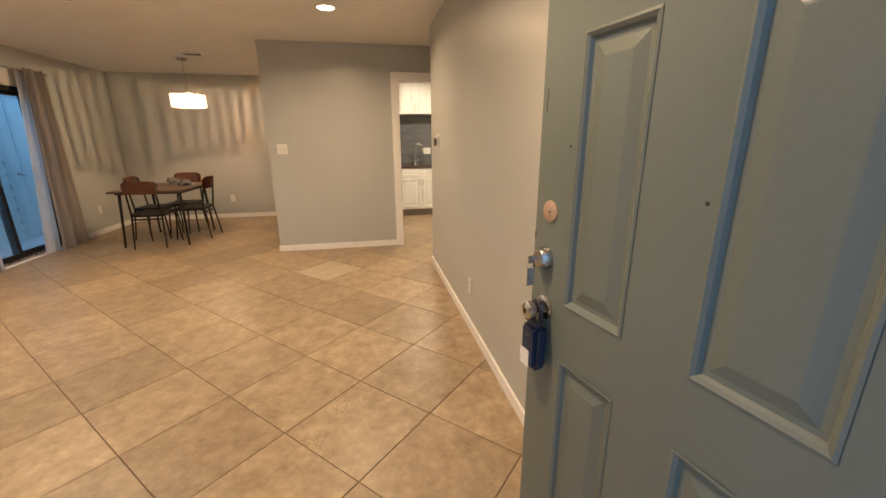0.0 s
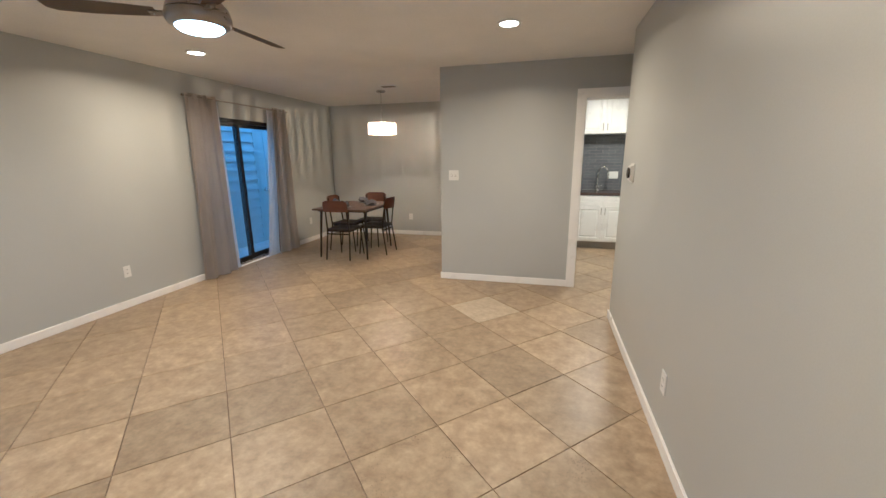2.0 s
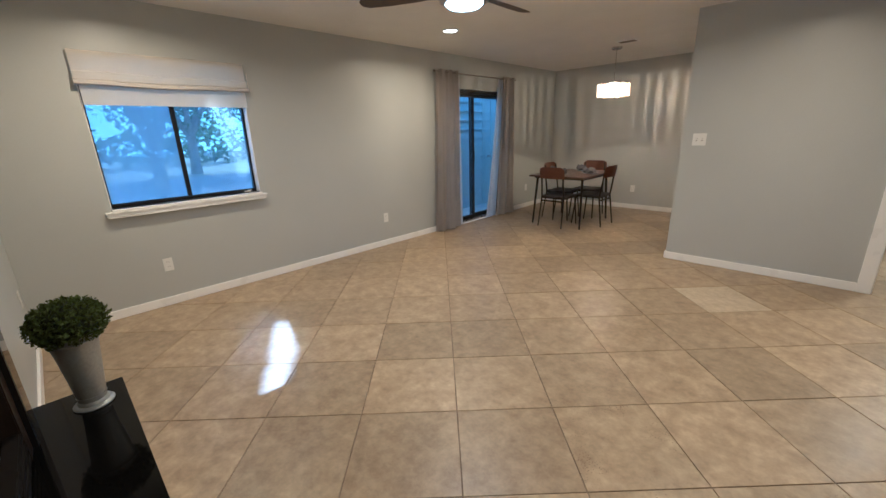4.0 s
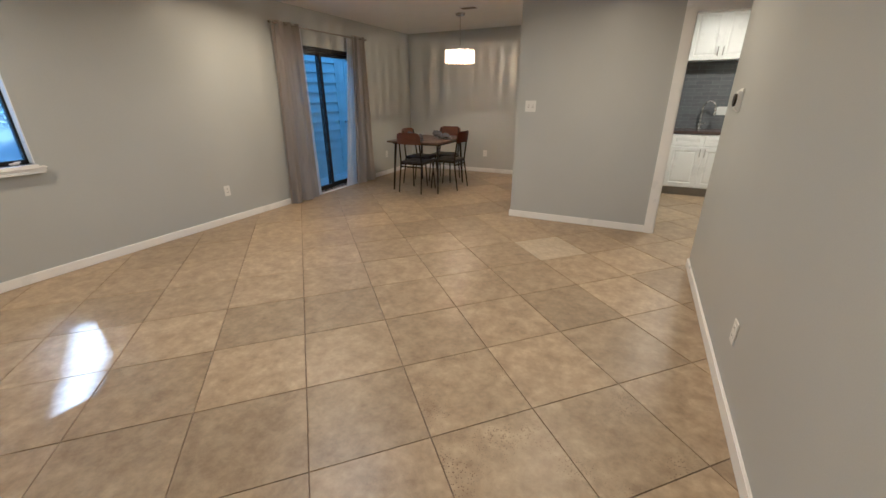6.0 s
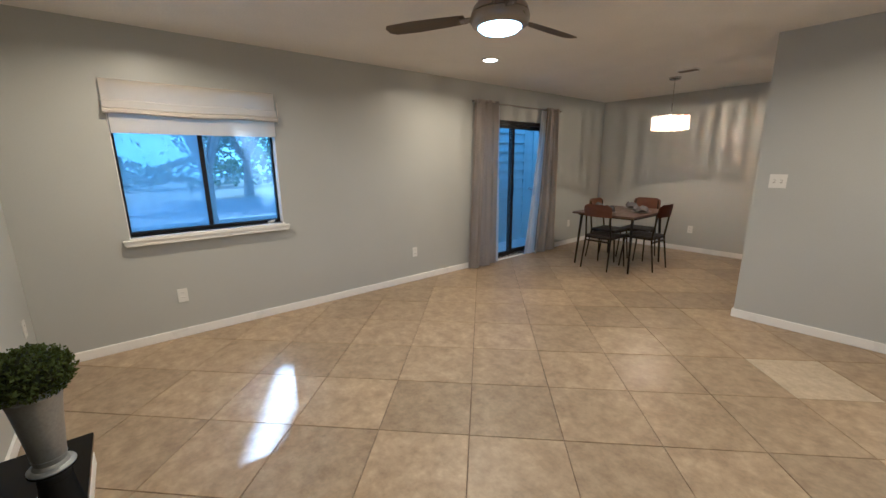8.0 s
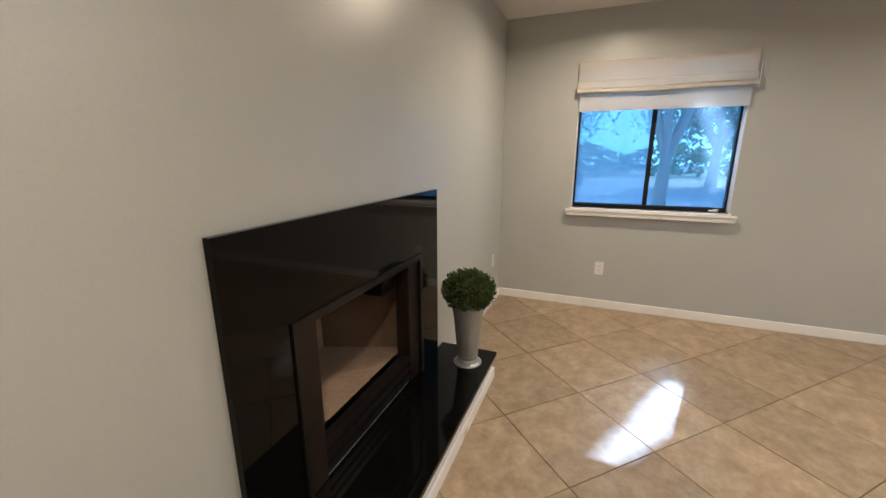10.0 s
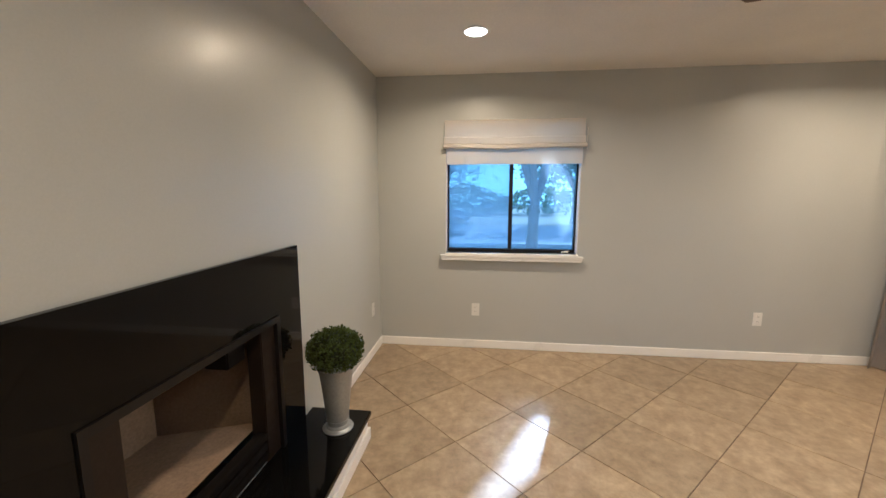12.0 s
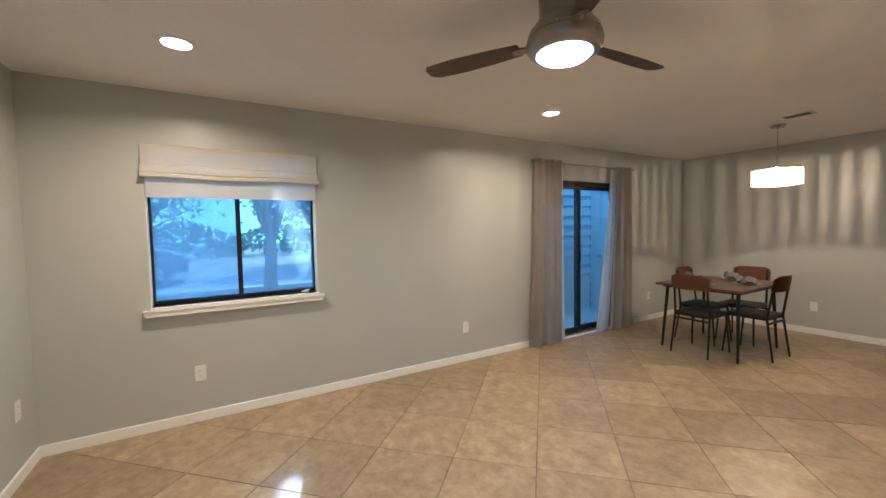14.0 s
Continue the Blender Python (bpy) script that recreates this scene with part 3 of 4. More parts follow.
for (a, b) in PX:
    for (c, e) in PZ:
        bm = bmesh.new()
        rings = []
        for ins, y in ((0.0, 0.0015), (0.006, 0.003), (0.014, -0.002), (0.019, -0.0105), (0.030, -0.0108), (0.058, -0.003), (0.062, -0.0025)):
            rings.append([bm.verts.new(p) for p in ((a + ins, y, c + ins), (b - ins, y, c + ins), (b - ins, y, e - ins), (a + ins, y, e - ins))])
        for r0, r1 in zip(rings, rings[1:]):
            for k in range(4):
                bm.faces.new((r0[k], r0[(k + 1) % 4], r1[(k + 1) % 4], r1[k]))
        bm.faces.new(rings[-1])
        part("panel", bm, DOORPAINT, door)
OUT = pose(0, 0, 0, -90, 0, 0)


def turned(profile, x, z, seg=24):
    return lathe(profile, seg, Matrix.Translation((x, 0, z)) @ OUT)


part("cover_plate", turned([(0.0, 0.0003), (0.029, 0.0003), (0.029, 0.003), (0.026, 0.0045), (0.0, 0.005)], 0.80, 1.166), DOOREDGE, door, "dull brass blank disc", smooth=True)
part("screw", turned([(0.0, 0.004), (0.006, 0.005), (0.0, 0.0075)], 0.80, 1.166, 10), STEEL, door)
for x, z in ((0.392, 1.246), (0.742, 1.334)):
    part("nail_hole", turned([(0.0, 0.0003), (0.004, 0.0003), (0.003, 0.0012), (0.0, 0.0014)], x, z, 8), SLOT, door)
part("scuff", boxes((0.842, 0.8445, 0.0002, 0.0009, 1.42, 1.45), (0.8405, 0.8425, 0.0002, 0.0009, 1.45, 1.475)), SLOT, door)
part("edge_wear", boxes((DW - 0.006, DW + 0.0006, -0.03, 0.0007, 0.96, 1.012), (DW - 0.004, DW + 0.0006, -0.03, 0.0007, 1.08, 1.10), (DW - 0.005, DW + 0.0006, -0.02, 0.0007, 0.70, 0.712)), BROWNMETAL, door)
db = part("deadbolt", turned([(0.0, 0.0), (0.032, 0.0), (0.033, 0.004), (0.027, 0.022), (0.0235, 0.027), (0.014, 0.0275), (0.013, 0.025), (0.0, 0.025)], 0.808, 1.035), STEEL, door, "satin nickel deadbolt with a key in it", smooth=True)
part("key", boxes((0.8072, 0.8088, 0.024, 0.036, 1.0315, 1.0385), (0.8068, 0.8092, 0.036, 0.058, 1.024, 1.046), bevel=0.0006), STEEL, db)
part("key_ring", tube([(0.808 + 0.0, 0.052 + 0.011 * math.cos(a * 0.4), 1.022 + 0.011 * math.sin(a * 0.4)) for a in range(17)], 0.001, 6), STEEL, db)
part("key_tag", boxes((0.806, 0.809, 0.036, 0.060, 0.960, 1.010), bevel=0.001), ZINC, db, "second key hanging from the ring")
kn = part("door_knob", turned([(0.0, 0.0), (0.034, 0.0), (0.035, 0.004), (0.030, 0.008), (0.014, 0.012), (0.013, 0.034), (0.022, 0.040), (0.0265, 0.050), (0.0255, 0.060), (0.018, 0.066), (0.0, 0.067)], 0.80, 0.89), STEEL, door, "satin nickel knob", smooth=True)
part("keyhole", turned([(0.0, 0.066), (0.007, 0.0668), (0.006, 0.068), (0.0, 0.0682)], 0.80, 0.89, 12), BROWNMETAL, kn)
lock = thing("key_lockbox", (0, 0, 0), "navy blue key lockbox hanging from the door knob", "lockbox")
lock.matrix_basis = door.matrix_basis @ Matrix.Translation((0.80, 0.026, 0.89))
part("shackle", tube([(0.022 * math.cos(math.pi * k / 10), 0, 0.022 * math.sin(math.pi * k / 10) - 0.001) for k in range(11)], 0.0065, 10), LOCKGREY, lock, smooth=True)
part("shackle_leg", boxes((-0.028, -0.015, -0.0065, 0.0065, -0.06, 0.0), (0.015, 0.028, -0.0065, 0.0065, -0.06, 0.0), bevel=0.004), LOCKGREY, lock)
part("cover", boxes((-0.038, 0.038, -0.02, 0.026, -0.185, -0.045), bevel=0.014), LOCKBLUE, lock, "navy rubber cover")
part("shoulder", boxes((-0.032, 0.032, -0.014, 0.020, -0.046, -0.030), bevel=0.006), LOCKGREY, lock)
part("sticker", boxes((-0.012, 0.030, 0.0262, 0.0275, -0.178, -0.125), bevel=0.0004), PLASTIC, lock, "scratched white sticker")
part("button", boxes((-0.012, 0.012, 0.0262, 0.0285, -0.085, -0.070), bevel=0.0008), LOCKGREY, lock)
for z in (0.22, 1.0, 1.80):
    part("door_hinge", add_rod(bmesh.new(), (-0.004, -0.04, z), (-0.004, -0.04, z + 0.09), 0.006), STEEL, door)

# ---- window blind and curtains ----
bl = thing("roman_blind", (LX, (WY0 + WY1) / 2, 1.68), "cream fabric roman blind, half raised over the window", "blind")


def cloth_sheet(profile, y0, y1, sag=0.0, n=28):
    """A cloth strip along y from (x, z) points; it sags a little towards the middle."""
    bm = bmesh.new()
    cols = []
    for k in range(n + 1):
        s = k / n
        y = y0 + (y1 - y0) * s
        dip = -sag * (1 - (2 * s - 1) ** 2) + 0.003 * math.sin(11 * s) * (1 if sag else 0)
        cols.append([bm.verts.new((x + 0.002 * math.sin(17 * s + 40 * z), y, z + dip)) for x, z in profile])
    for a, b in zip(cols, cols[1:]):
        for i in range(len(profile) - 1):
            bm.faces.new((a[i], b[i], b[i + 1], a[i + 1]))
    bmesh.ops.solidify(bm, geom=bm.faces[:], thickness=0.004)
    return bm


hb = 0.592
part("head_panel", cloth_sheet([(0.012, 0.375), (0.034, 0.374), (0.036, 0.25), (0.038, 0.22)], -hb, hb), BLIND, bl, smooth=True)
part("fold", cloth_sheet([(0.036, 0.235), (0.056, 0.226), (0.058, 0.176), (0.050, 0.168), (0.030, 0.176)], -hb - 0.003, hb + 0.003, 0.004), BLIND, bl, smooth=True)
part("fold", cloth_sheet([(0.034, 0.186), (0.066, 0.166), (0.070, 0.146), (0.050, 0.136), (0.028, 0.146)], -hb - 0.006, hb + 0.012, 0.008), BLIND, bl, smooth=True)
part("hem_panel", cloth_sheet([(0.024, 0.16), (0.026, 0.06), (0.027, 0.002)], -hb + 0.02, hb - 0.01), BLIND, bl, smooth=True)
part("head_rail", box(0.0005, 0.028, -hb + 0.01, hb - 0.01, 0.345, 0.37), TRIM, bl)
part("cord", rod((0.045, hb + 0.018, 0.12), (0.045, hb + 0.018, 0.30), 0.0022, 0.0022, 6), BLIND, bl)

RODX, RODZ = LX + 0.085, 2.185
cr = thing("curtain_rod", (RODX, 7.98, RODZ), "slim grey metal curtain rod over the patio door", "curtain rod")
part("rod", rod((0, -0.92, 0), (0, 0.94, 0), 0.0095, 0.0095, 12), FANSTEEL, cr, smooth=True)
for s in (-0.92, 0.94):
    part("finial", add_rod(bmesh.new(), (0, s - 0.012, 0), (0, s + 0.025, 0), 0.014, 0.011, 12), FANSTEEL, cr, smooth=True)
for y in (-0.80, 0.80):
    part("bracket", boxes((-0.084, 0.0, y - 0.006, y + 0.006, -0.014, -0.002), (-0.0845, -0.078, y - 0.012, y + 0.012, -0.04, 0.03)), FANSTEEL, cr)


def curtain(name, top, bottom, mat, x0, waves, depth, z_top, z_bot, seed, label):
    """A hanging panel with folds that widen and wander on the way down."""
    rng = random.Random(seed)
    ph = [rng.uniform(0, 6.28) for _ in range(6)]
    bm = bmesh.new()
    nz, ny = 22, 110
    grid = []
    for i in range(nz + 1):
        s = i / nz
        z = z_top + (z_bot - z_top) * s
        a = top[0] + (bottom[0] - top[0]) * s ** 1.2
        b = top[1] + (bottom[1] - top[1]) * s ** 1.2
        row = []
        for j in range(ny + 1):
            u = j / ny
            uu = u + 0.02 * math.sin(3 * s + ph[0]) * math.sin(5 * u + ph[1])
            x = x0 + depth * (0.6 + 0.5 * s) * (math.sin(2 * math.pi * waves * uu + ph[2] + 0.5 * math.sin(2.5 * s + ph[3])) + 0.35 * math.sin(2 * math.pi * waves * 2.3 * uu + ph[4]))
            row.append(bm.verts.new((x, a + (b - a) * u, z)))
        grid.append(row)
    for r0, r1 in zip(grid, grid[1:]):
        for j in range(ny):
            bm.faces.new((r0[j], r0[j + 1], r1[j + 1], r1[j]))
    bmesh.ops.solidify(bm, geom=bm.faces[:], thickness=0.002)
    o = part(name, bm, mat, smooth=True)
    return tagged(o, label, "curtain", "curtains at the patio door")


curtain("curtain", (7.06, 7.49), (6.96, 7.49), CURTAIN, RODX + 0.006, 2.8, 0.036, RODZ + 0.03, 0.012, 3, "taupe linen curtain drawn aside, touching the floor")
curtain("curtain", (8.56, 8.88), (8.36, 8.97), CURTAIN, RODX + 0.006, 2.6, 0.034, RODZ + 0.03, 0.012, 8, "taupe linen curtain gathered beside the patio door")
curtain("sheer_curtain", (7.47, 7.575), (7.48, 7.60), SHEER, RODX - 0.030, 1.2, 0.010, RODZ - 0.012, 0.015, 5, "narrow white lining edge of the curtain")
curtain("sheer_curtain", (8.49, 8.61), (8.18, 8.45), SHEER, RODX - 0.030, 1.6, 0.012, RODZ - 0.012, 0.015, 6, "white lining spread beside the patio door")

# ---- ceiling fixtures ----
dl = None
for p in DOWNLIGHTS:
    if dl is None:
        dl = thing("downlight", (p[0], p[1], CZ), "lit recessed ceiling light with a white ring", "ceiling light", "recessed lights")
        bm = lathe([(0.068, -0.0006), (0.092, -0.0006), (0.092, -0.006), (0.086, -0.010), (0.072, -0.010), (0.068, -0.006)], 36)
        part("ring", bm, TRIM, dl, smooth=True)
        part("lens", lathe([(0.0, -0.0008), (0.070, -0.0008), (0.070, -0.007), (0.0, -0.0075)], 36), LIT, dl, "glowing lens")
    else:
        copy_thing(dl, pose(p[0], p[1], CZ))

fan = thing("ceiling_fan", (FAN[0], FAN[1], CZ), "brushed nickel ceiling fan with three brown blades and a light", "ceiling fan")
part("canopy", lathe([(0.0, -0.0005), (0.105, -0.0005), (0.108, -0.02), (0.105, -0.10), (0.112, -0.115), (0.0, -0.115)], 40), FANSTEEL, fan, smooth=True)
part("motor_housing", lathe([(0.0, -0.118), (0.114, -0.118), (0.128, -0.14), (0.150, -0.165), (0.158, -0.19), (0.156, -0.192), (0.0, -0.192)], 40), FANSTEEL, fan, smooth=True)
part("light_kit", lathe([(0.0, -0.197), (0.160, -0.197), (0.164, -0.212), (0.163, -0.232), (0.152, -0.252), (0.136, -0.262), (0.0, -0.258)], 40), FANSTEEL, fan, smooth=True)
part("light_glass", lathe([(0.0, -0.259), (0.119, -0.259), (0.120, -0.266), (0.100, -0.282), (0.06, -0.291), (0.0, -0.294)], 40), FANLIT, fan, "glowing frosted glass dish", smooth=True)
for a in (210, 90, 330):
    m = pose(0, 0, -0.205, 0, 0, a) @ pose(0, 0, 0, 11, 0, 0)
    br = add_box(bmesh.new(), 0.145, 0.235, -0.022, 0.022, -0.004, 0.006, 0.003, m)
    arm = part("blade_bracket", br, FANSTEEL, fan)
    bm = bmesh.new()
    outline = [(0.20, -0.045), (0.34, -0.058), (0.52, -0.066), (0.66, -0.060), (0.70, -0.035), (0.705, 0.02), (0.68, 0.052), (0.52, 0.062), (0.34, 0.055), (0.20, 0.045)]
    bm.faces.new([bm.verts.new((x, y, 0.008)) for x, y in outline])
    bmesh.ops.solidify(bm, geom=bm.faces[:], thickness=0.008)
    bmesh.ops.transform(bm, matrix=m, verts=bm.verts)
    part("blade", bm, BLADE, fan)
    part("bolt", rod(m @ Vector((0.21, 0, -0.010)), m @ Vector((0.21, 0, -0.004)), 0.006, 0.006, 8), STEEL, arm)

pend = thing("pendant_lamp", (PEND[0], PEND[1], CZ), "lit crystal drum pendant hanging over the dining table", "pendant light")
part("canopy", lathe([(0.0, -0.0005), (0.068, -0.0005), (0.068, -0.018), (0.05, -0.03), (0.0, -0.032)], 28), STEEL, pend, smooth=True)
part("top_plate", lathe([(0.0, -0.456), (0.197, -0.456), (0.197, -0.460), (0.0, -0.460)], 40), STEEL, pend)
part("stem", rod((0, 0, -0.03), (0, 0, -0.43), 0.005, 0.005, 8), STEEL, pend)
ringtop = part("top_ring", lathe([(0.197, -0.455), (0.212, -0.455), (0.212, -0.467), (0.197, -0.467)], 48), STEEL, pend)
part("bottom_ring", lathe([(0.201, -0.625), (0.209, -0.625), (0.209, -0.630), (0.201, -0.630)], 48), STEEL, pend)
for k in range(3):
    a = 2.094 * k
    part("spoke", rod((0, 0, -0.43), (0.2 * math.cos(a), 0.2 * math.sin(a), -0.460), 0.003, 0.003, 6), STEEL, pend)
first = None
for k in range(46):
    a = 2 * math.pi * k / 46
    if first is None:
        first = part("crystal", box(-0.0035, 0.0035, -0.0085, 0.0085, -0.623, -0.468, 0.0015), CRYSTAL, pend)
        me = first.data
        o = first
    else:
        o = new("crystal", me)
        o.parent = pend
    r = 0.2025 + 0.004 * (k % 2)
    o.matrix_basis = pose(r * math.cos(a), r * math.sin(a), 0, 0, 0, math.degrees(a) + 14 * ((k * 7) % 5 - 2))

vent = thing("ceiling_vent", (-1.55, 8.70, CZ), "white ceiling air vent with dark slots", "air vent")
part("frame", boxes((-0.16, 0.16, -0.075, -0.055, -0.008, -0.0005), (-0.16, 0.16, 0.055, 0.075, -0.008, -0.0005), (-0.16, -0.14, -0.055, 0.055, -0.008, -0.0005), (0.14, 0.16, -0.055, 0.055, -0.008, -0.0005)), TRIM, vent)
part("backing", box(-0.14, 0.14, -0.055, 0.055, -0.0015, -0.0005), SLOT, vent)
for k in range(6):
    part("slat", add_box(bmesh.new(), -0.14, 0.14, -0.007, 0.007, -0.0008, 0.0008, 0.0, pose(0, -0.045 + 0.018 * k, -0.006, 35, 0, 0)), KICK, vent)

vent.scale = (0.72, 1.15, 1.0)

# ---- outlets, switch, thermostat ----


def outlet(place, turn_z, switch=False):
    """A wall plate that faces local -y."""
    label = "white double light switch plate" if switch else "white wall outlet plate"
    o = thing("light_switch" if switch else "wall_outlet", place, label, "light switch" if switch else "outlet", "" if switch else "wall outlets", turn_z)
    w = 0.058 if switch else 0.036
    part("plate", box(-w, w, -0.007, -0.0005, -0.058, 0.058, 0.002), PLASTIC, o)
    for k in (-1, 1):
        if switch:
            part("toggle", box(0.023 * k - 0.005, 0.023 * k + 0.005, -0.018, -0.006, -0.008, 0.012, 0.002), PLASTIC, o)
            part("toggle_slot", box(0.023 * k - 0.007, 0.023 * k + 0.007, -0.0076, -0.0068, -0.014, 0.014), KICK, o)
        else:
            s = part("socket", box(-0.016, 0.016, -0.0085, -0.006, 0.021 * k - 0.014, 0.021 * k + 0.014, 0.003), PLASTIC, o)
            part("slot", boxes((-0.007, -0.005, -0.0089, -0.0082, 0.021 * k - 0.003, 0.021 * k + 0.007), (0.005, 0.007, -0.0089, -0.0082, 0.021 * k - 0.003, 0.021 * k + 0.006)), SLOT, s)
    return o


for y in (3.748, 6.155, 9.45):
    outlet((LX, y, 0.368), 90)
outlet((-3.20, FY, 0.414), 180)
outlet((-1.862, NY, 0.352), 0)
outlet((RX, 5.275, 0.335), -90)
outlet((-0.413, SY, 1.262), 0, True)
th = thing("thermostat", (RX, 6.50, 1.34), "white thermostat with a dark round dial", "thermostat", turn=-90)
part("wall_plate", box(-0.055, 0.055, -0.012, -0.0005, -0.07, 0.07, 0.004), PLASTIC, th)
part("body", box(-0.045, 0.045, -0.028, -0.012, -0.058, 0.058, 0.006), PLASTIC, th)
part("dial", lathe([(0.0, 0.0), (0.038, 0.0), (0.040, 0.006), (0.036, 0.012), (0.0, 0.013)], 28, Matrix.Translation((0, -0.028, 0)) @ pose(0, 0, 0, 90, 0, 0)), BROWNMETAL, th, "dark round dial", smooth=True)

# ---- dining table and chairs ----
TX, TY = -2.25, 8.85
table = thing("dining_table", (TX, TY, 0), "dark walnut dining table with thin black metal legs", "dining table")
part("tabletop", box(-0.43, 0.43, -0.54, 0.56, 0.725, 0.75, 0.004), TABLEWOOD, table)
part("apron", boxes((-0.40, 0.38, -0.43, -0.41, 0.695, 0.7245), (-0.40, 0.38, 0.43, 0.45, 0.695, 0.7245), (-0.40, -0.38, -0.41, 0.43, 0.695, 0.7245), (0.36, 0.38, -0.41, 0.43, 0.695, 0.7245)), BLACKMETAL, table, "black metal frame")
for sx, sy in ((-1, -1), (1, -1), (-1, 1), (1, 1)):
    cx, cy = (-0.36 if sx < 0 else 0.35), (-0.40 if sy < 0 else 0.41)
    bm = bmesh.new()
    add_rod(bm, (cx + 0.03 * sx, cy + 0.06 * sy, 0.0), (cx, cy, 0.724), 0.012, 0.019, 10)
    part("leg", bm, BLACKMETAL, table, smooth=True)


def dining_chair():
    """A chair that faces +y, its back at -y."""
    c = thing("dining_chair", (0, 0, 0), "dining chair with walnut back and black metal legs", "dining chair", "chairs round the table")
    seat = bmesh.new()
    add_box(seat, -0.195, 0.195, -0.18, 0.20, 0.438, 0.458, 0.008)
    part("seat", seat, SEATPAD, c, "black seat")
    part("seat_frame", boxes((-0.185, 0.185, -0.175, -0.155, 0.415, 0.4375), (-0.185, 0.185, 0.175, 0.195, 0.415, 0.4375), (-0.185, -0.165, -0.155, 0.175, 0.415, 0.4375), (0.165, 0.185, -0.155, 0.175, 0.415, 0.4375)), BLACKMETAL, c)
    for s in (-1, 1):
        part("front_leg", rod((0.195 * s, 0.225, 0), (0.172 * s, 0.182, 0.437), 0.009, 0.012, 8), BLACKMETAL, c, smooth=True)
        bm = rod((0.19 * s, -0.235, 0), (0.176 * s, -0.172, 0.437), 0.009, 0.012, 8)
        add_rod(bm, (0.176 * s, -0.172, 0.43), (0.168 * s, -0.21, 0.70), 0.012, 0.011, 8)
        add_rod(bm, (0.168 * s, -0.21, 0.695), (0.160 * s, -0.225, 0.85), 0.011, 0.008, 8)
        part("back_leg", bm, BLACKMETAL, c, smooth=True)
    part("stretcher", boxes((-0.175, 0.175, -0.192, -0.178, 0.375, 0.395)), BLACKMETAL, c)
    bm = bmesh.new()
    rows = []
    for i in range(5):
        z = 0.715 + 0.165 * i / 4
        row = []
        for j in range(15):
            u = -1 + 2 * j / 14
            top = 0.025 * max(0.0, abs(u) - 0.72) / 0.28 * (i / 4)
            row.append(bm.verts.new((0.195 * u * (1 - 0.04 * (i == 4)), -0.218 - 0.02 * (i / 4) - 0.035 * (1 - u * u), z - top)))
        rows.append(row)
    for r0, r1 in zip(rows, rows[1:]):
        for j in range(14):
            bm.faces.new((r0[j], r0[j + 1], r1[j + 1], r1[j]))
    bmesh.ops.solidify(bm, geom=bm.faces[:], thickness=0.014)
    part("backrest", bm, WOODBROWN, c, "curved walnut veneer backrest", smooth=True)
    return c


ch = dining_chair()
ch.matrix_basis = pose(-2.28, 8.50, 0, 0, 0, 0)
copy_thing(ch, pose(-1.92, 8.90, 0, 0, 0, 88))
copy_thing(ch, pose(-2.24, 9.40, 0, 0, 0, 182))
copy_thing(ch, pose(-2.50, 9.02, 0, 0, 0, -91))
ps = None
for x, y in ((TX - 0.02, TY - 0.36), (TX + 0.26, TY + 0.02), (TX - 0.02, TY + 0.38), (TX - 0.30, TY + 0.02)):
    if ps is None:
        ps = thing("dinner_plate", (x, y, 0.75), "pale dinner plate with a dark plate on the table", "plate", "place settings")
        part("plate", lathe([(0.0, 0.0005), (0.08, 0.0005), (0.13, 0.014), (0.132, 0.017), (0.08, 0.006), (0.0, 0.005)], 32), CHINA, ps, smooth=True)
        part("side_plate", lathe([(0.0, 0.006), (0.06, 0.007), (0.094, 0.018), (0.095, 0.021), (0.06, 0.012), (0.0, 0.011)], 32), DARKCHINA, ps, "dark stoneware plate", smooth=True)
        nk = thing("napkin", (x, y, 0.762), "folded dark grey napkin on a plate", "napkin", "napkins")
        bm = bmesh.new()
        for k in range(5):
            add_rod(bm, (0, 0, 0.006), (0.085 * math.cos(0.5 + 0.55 * k), 0.085 * math.sin(0.5 + 0.55 * k), 0.045 + 0.015 * (k % 2)), 0.010, 0.036, 8)
        part("fan_fold", bm, NAPKIN, nk)
        part("napkin_ring", lathe([(0.016, 0.0), (0.02, 0.0), (0.02, 0.02), (0.016, 0.02)], 16), STEEL, nk, "bright ring")
    else:
        copy_thing(ps, pose(x, y, 0.75))
        copy_thing(nk, pose(x, y, 0.762, 0, 0, 90 * x))

# ---- kitchen ----
CF, KB = 9.80, NY          # cabinet face, back wall


def bar_handle(x, z0, z1, parent, y):
    bm = rod((x, y - 0.028, z0), (x, y - 0.028, z1), 0.006, 0.006, 8)
    add_rod(bm, (x, y, z0 + 0.015), (x, y - 0.028, z0 + 0.015), 0.004, 0.004, 6)
    add_rod(bm, (x, y, z1 - 0.015), (x, y - 0.028, z1 - 0.015), 0.004, 0.004, 6)
    return part("handle", bm, FANSTEEL, parent, "brushed steel handle", smooth=True)


def raised(x0, x1, z0, z1, y):
    """A routed cabinet front that stands on the plane y and faces -y."""
    bm = bmesh.new()
    rings = []
    for ins, dy in ((0.0, 0.0), (0.0, -0.018), (0.003, -0.020), (0.055, -0.020), (0.062, -0.011), (0.072, -0.011), (0.088, -0.017), (0.09, -0.017)):
        ins = min(ins, (z1 - z0) * 0.42)
        rings.append([bm.verts.new(p) for p in ((x0 + ins, y + dy, z0 + ins), (x1 - ins, y + dy, z0 + ins), (x1 - ins, y + dy, z1 - ins), (x0 + ins, y + dy, z1 - ins))])
    for r0, r1 in zip(rings, rings[1:]):
        for k in range(4):
            bm.faces.new((r0[k], r0[(k + 1) % 4], r1[(k + 1) % 4], r1[k]))
    bm.faces.new(rings[-1])
    return bm


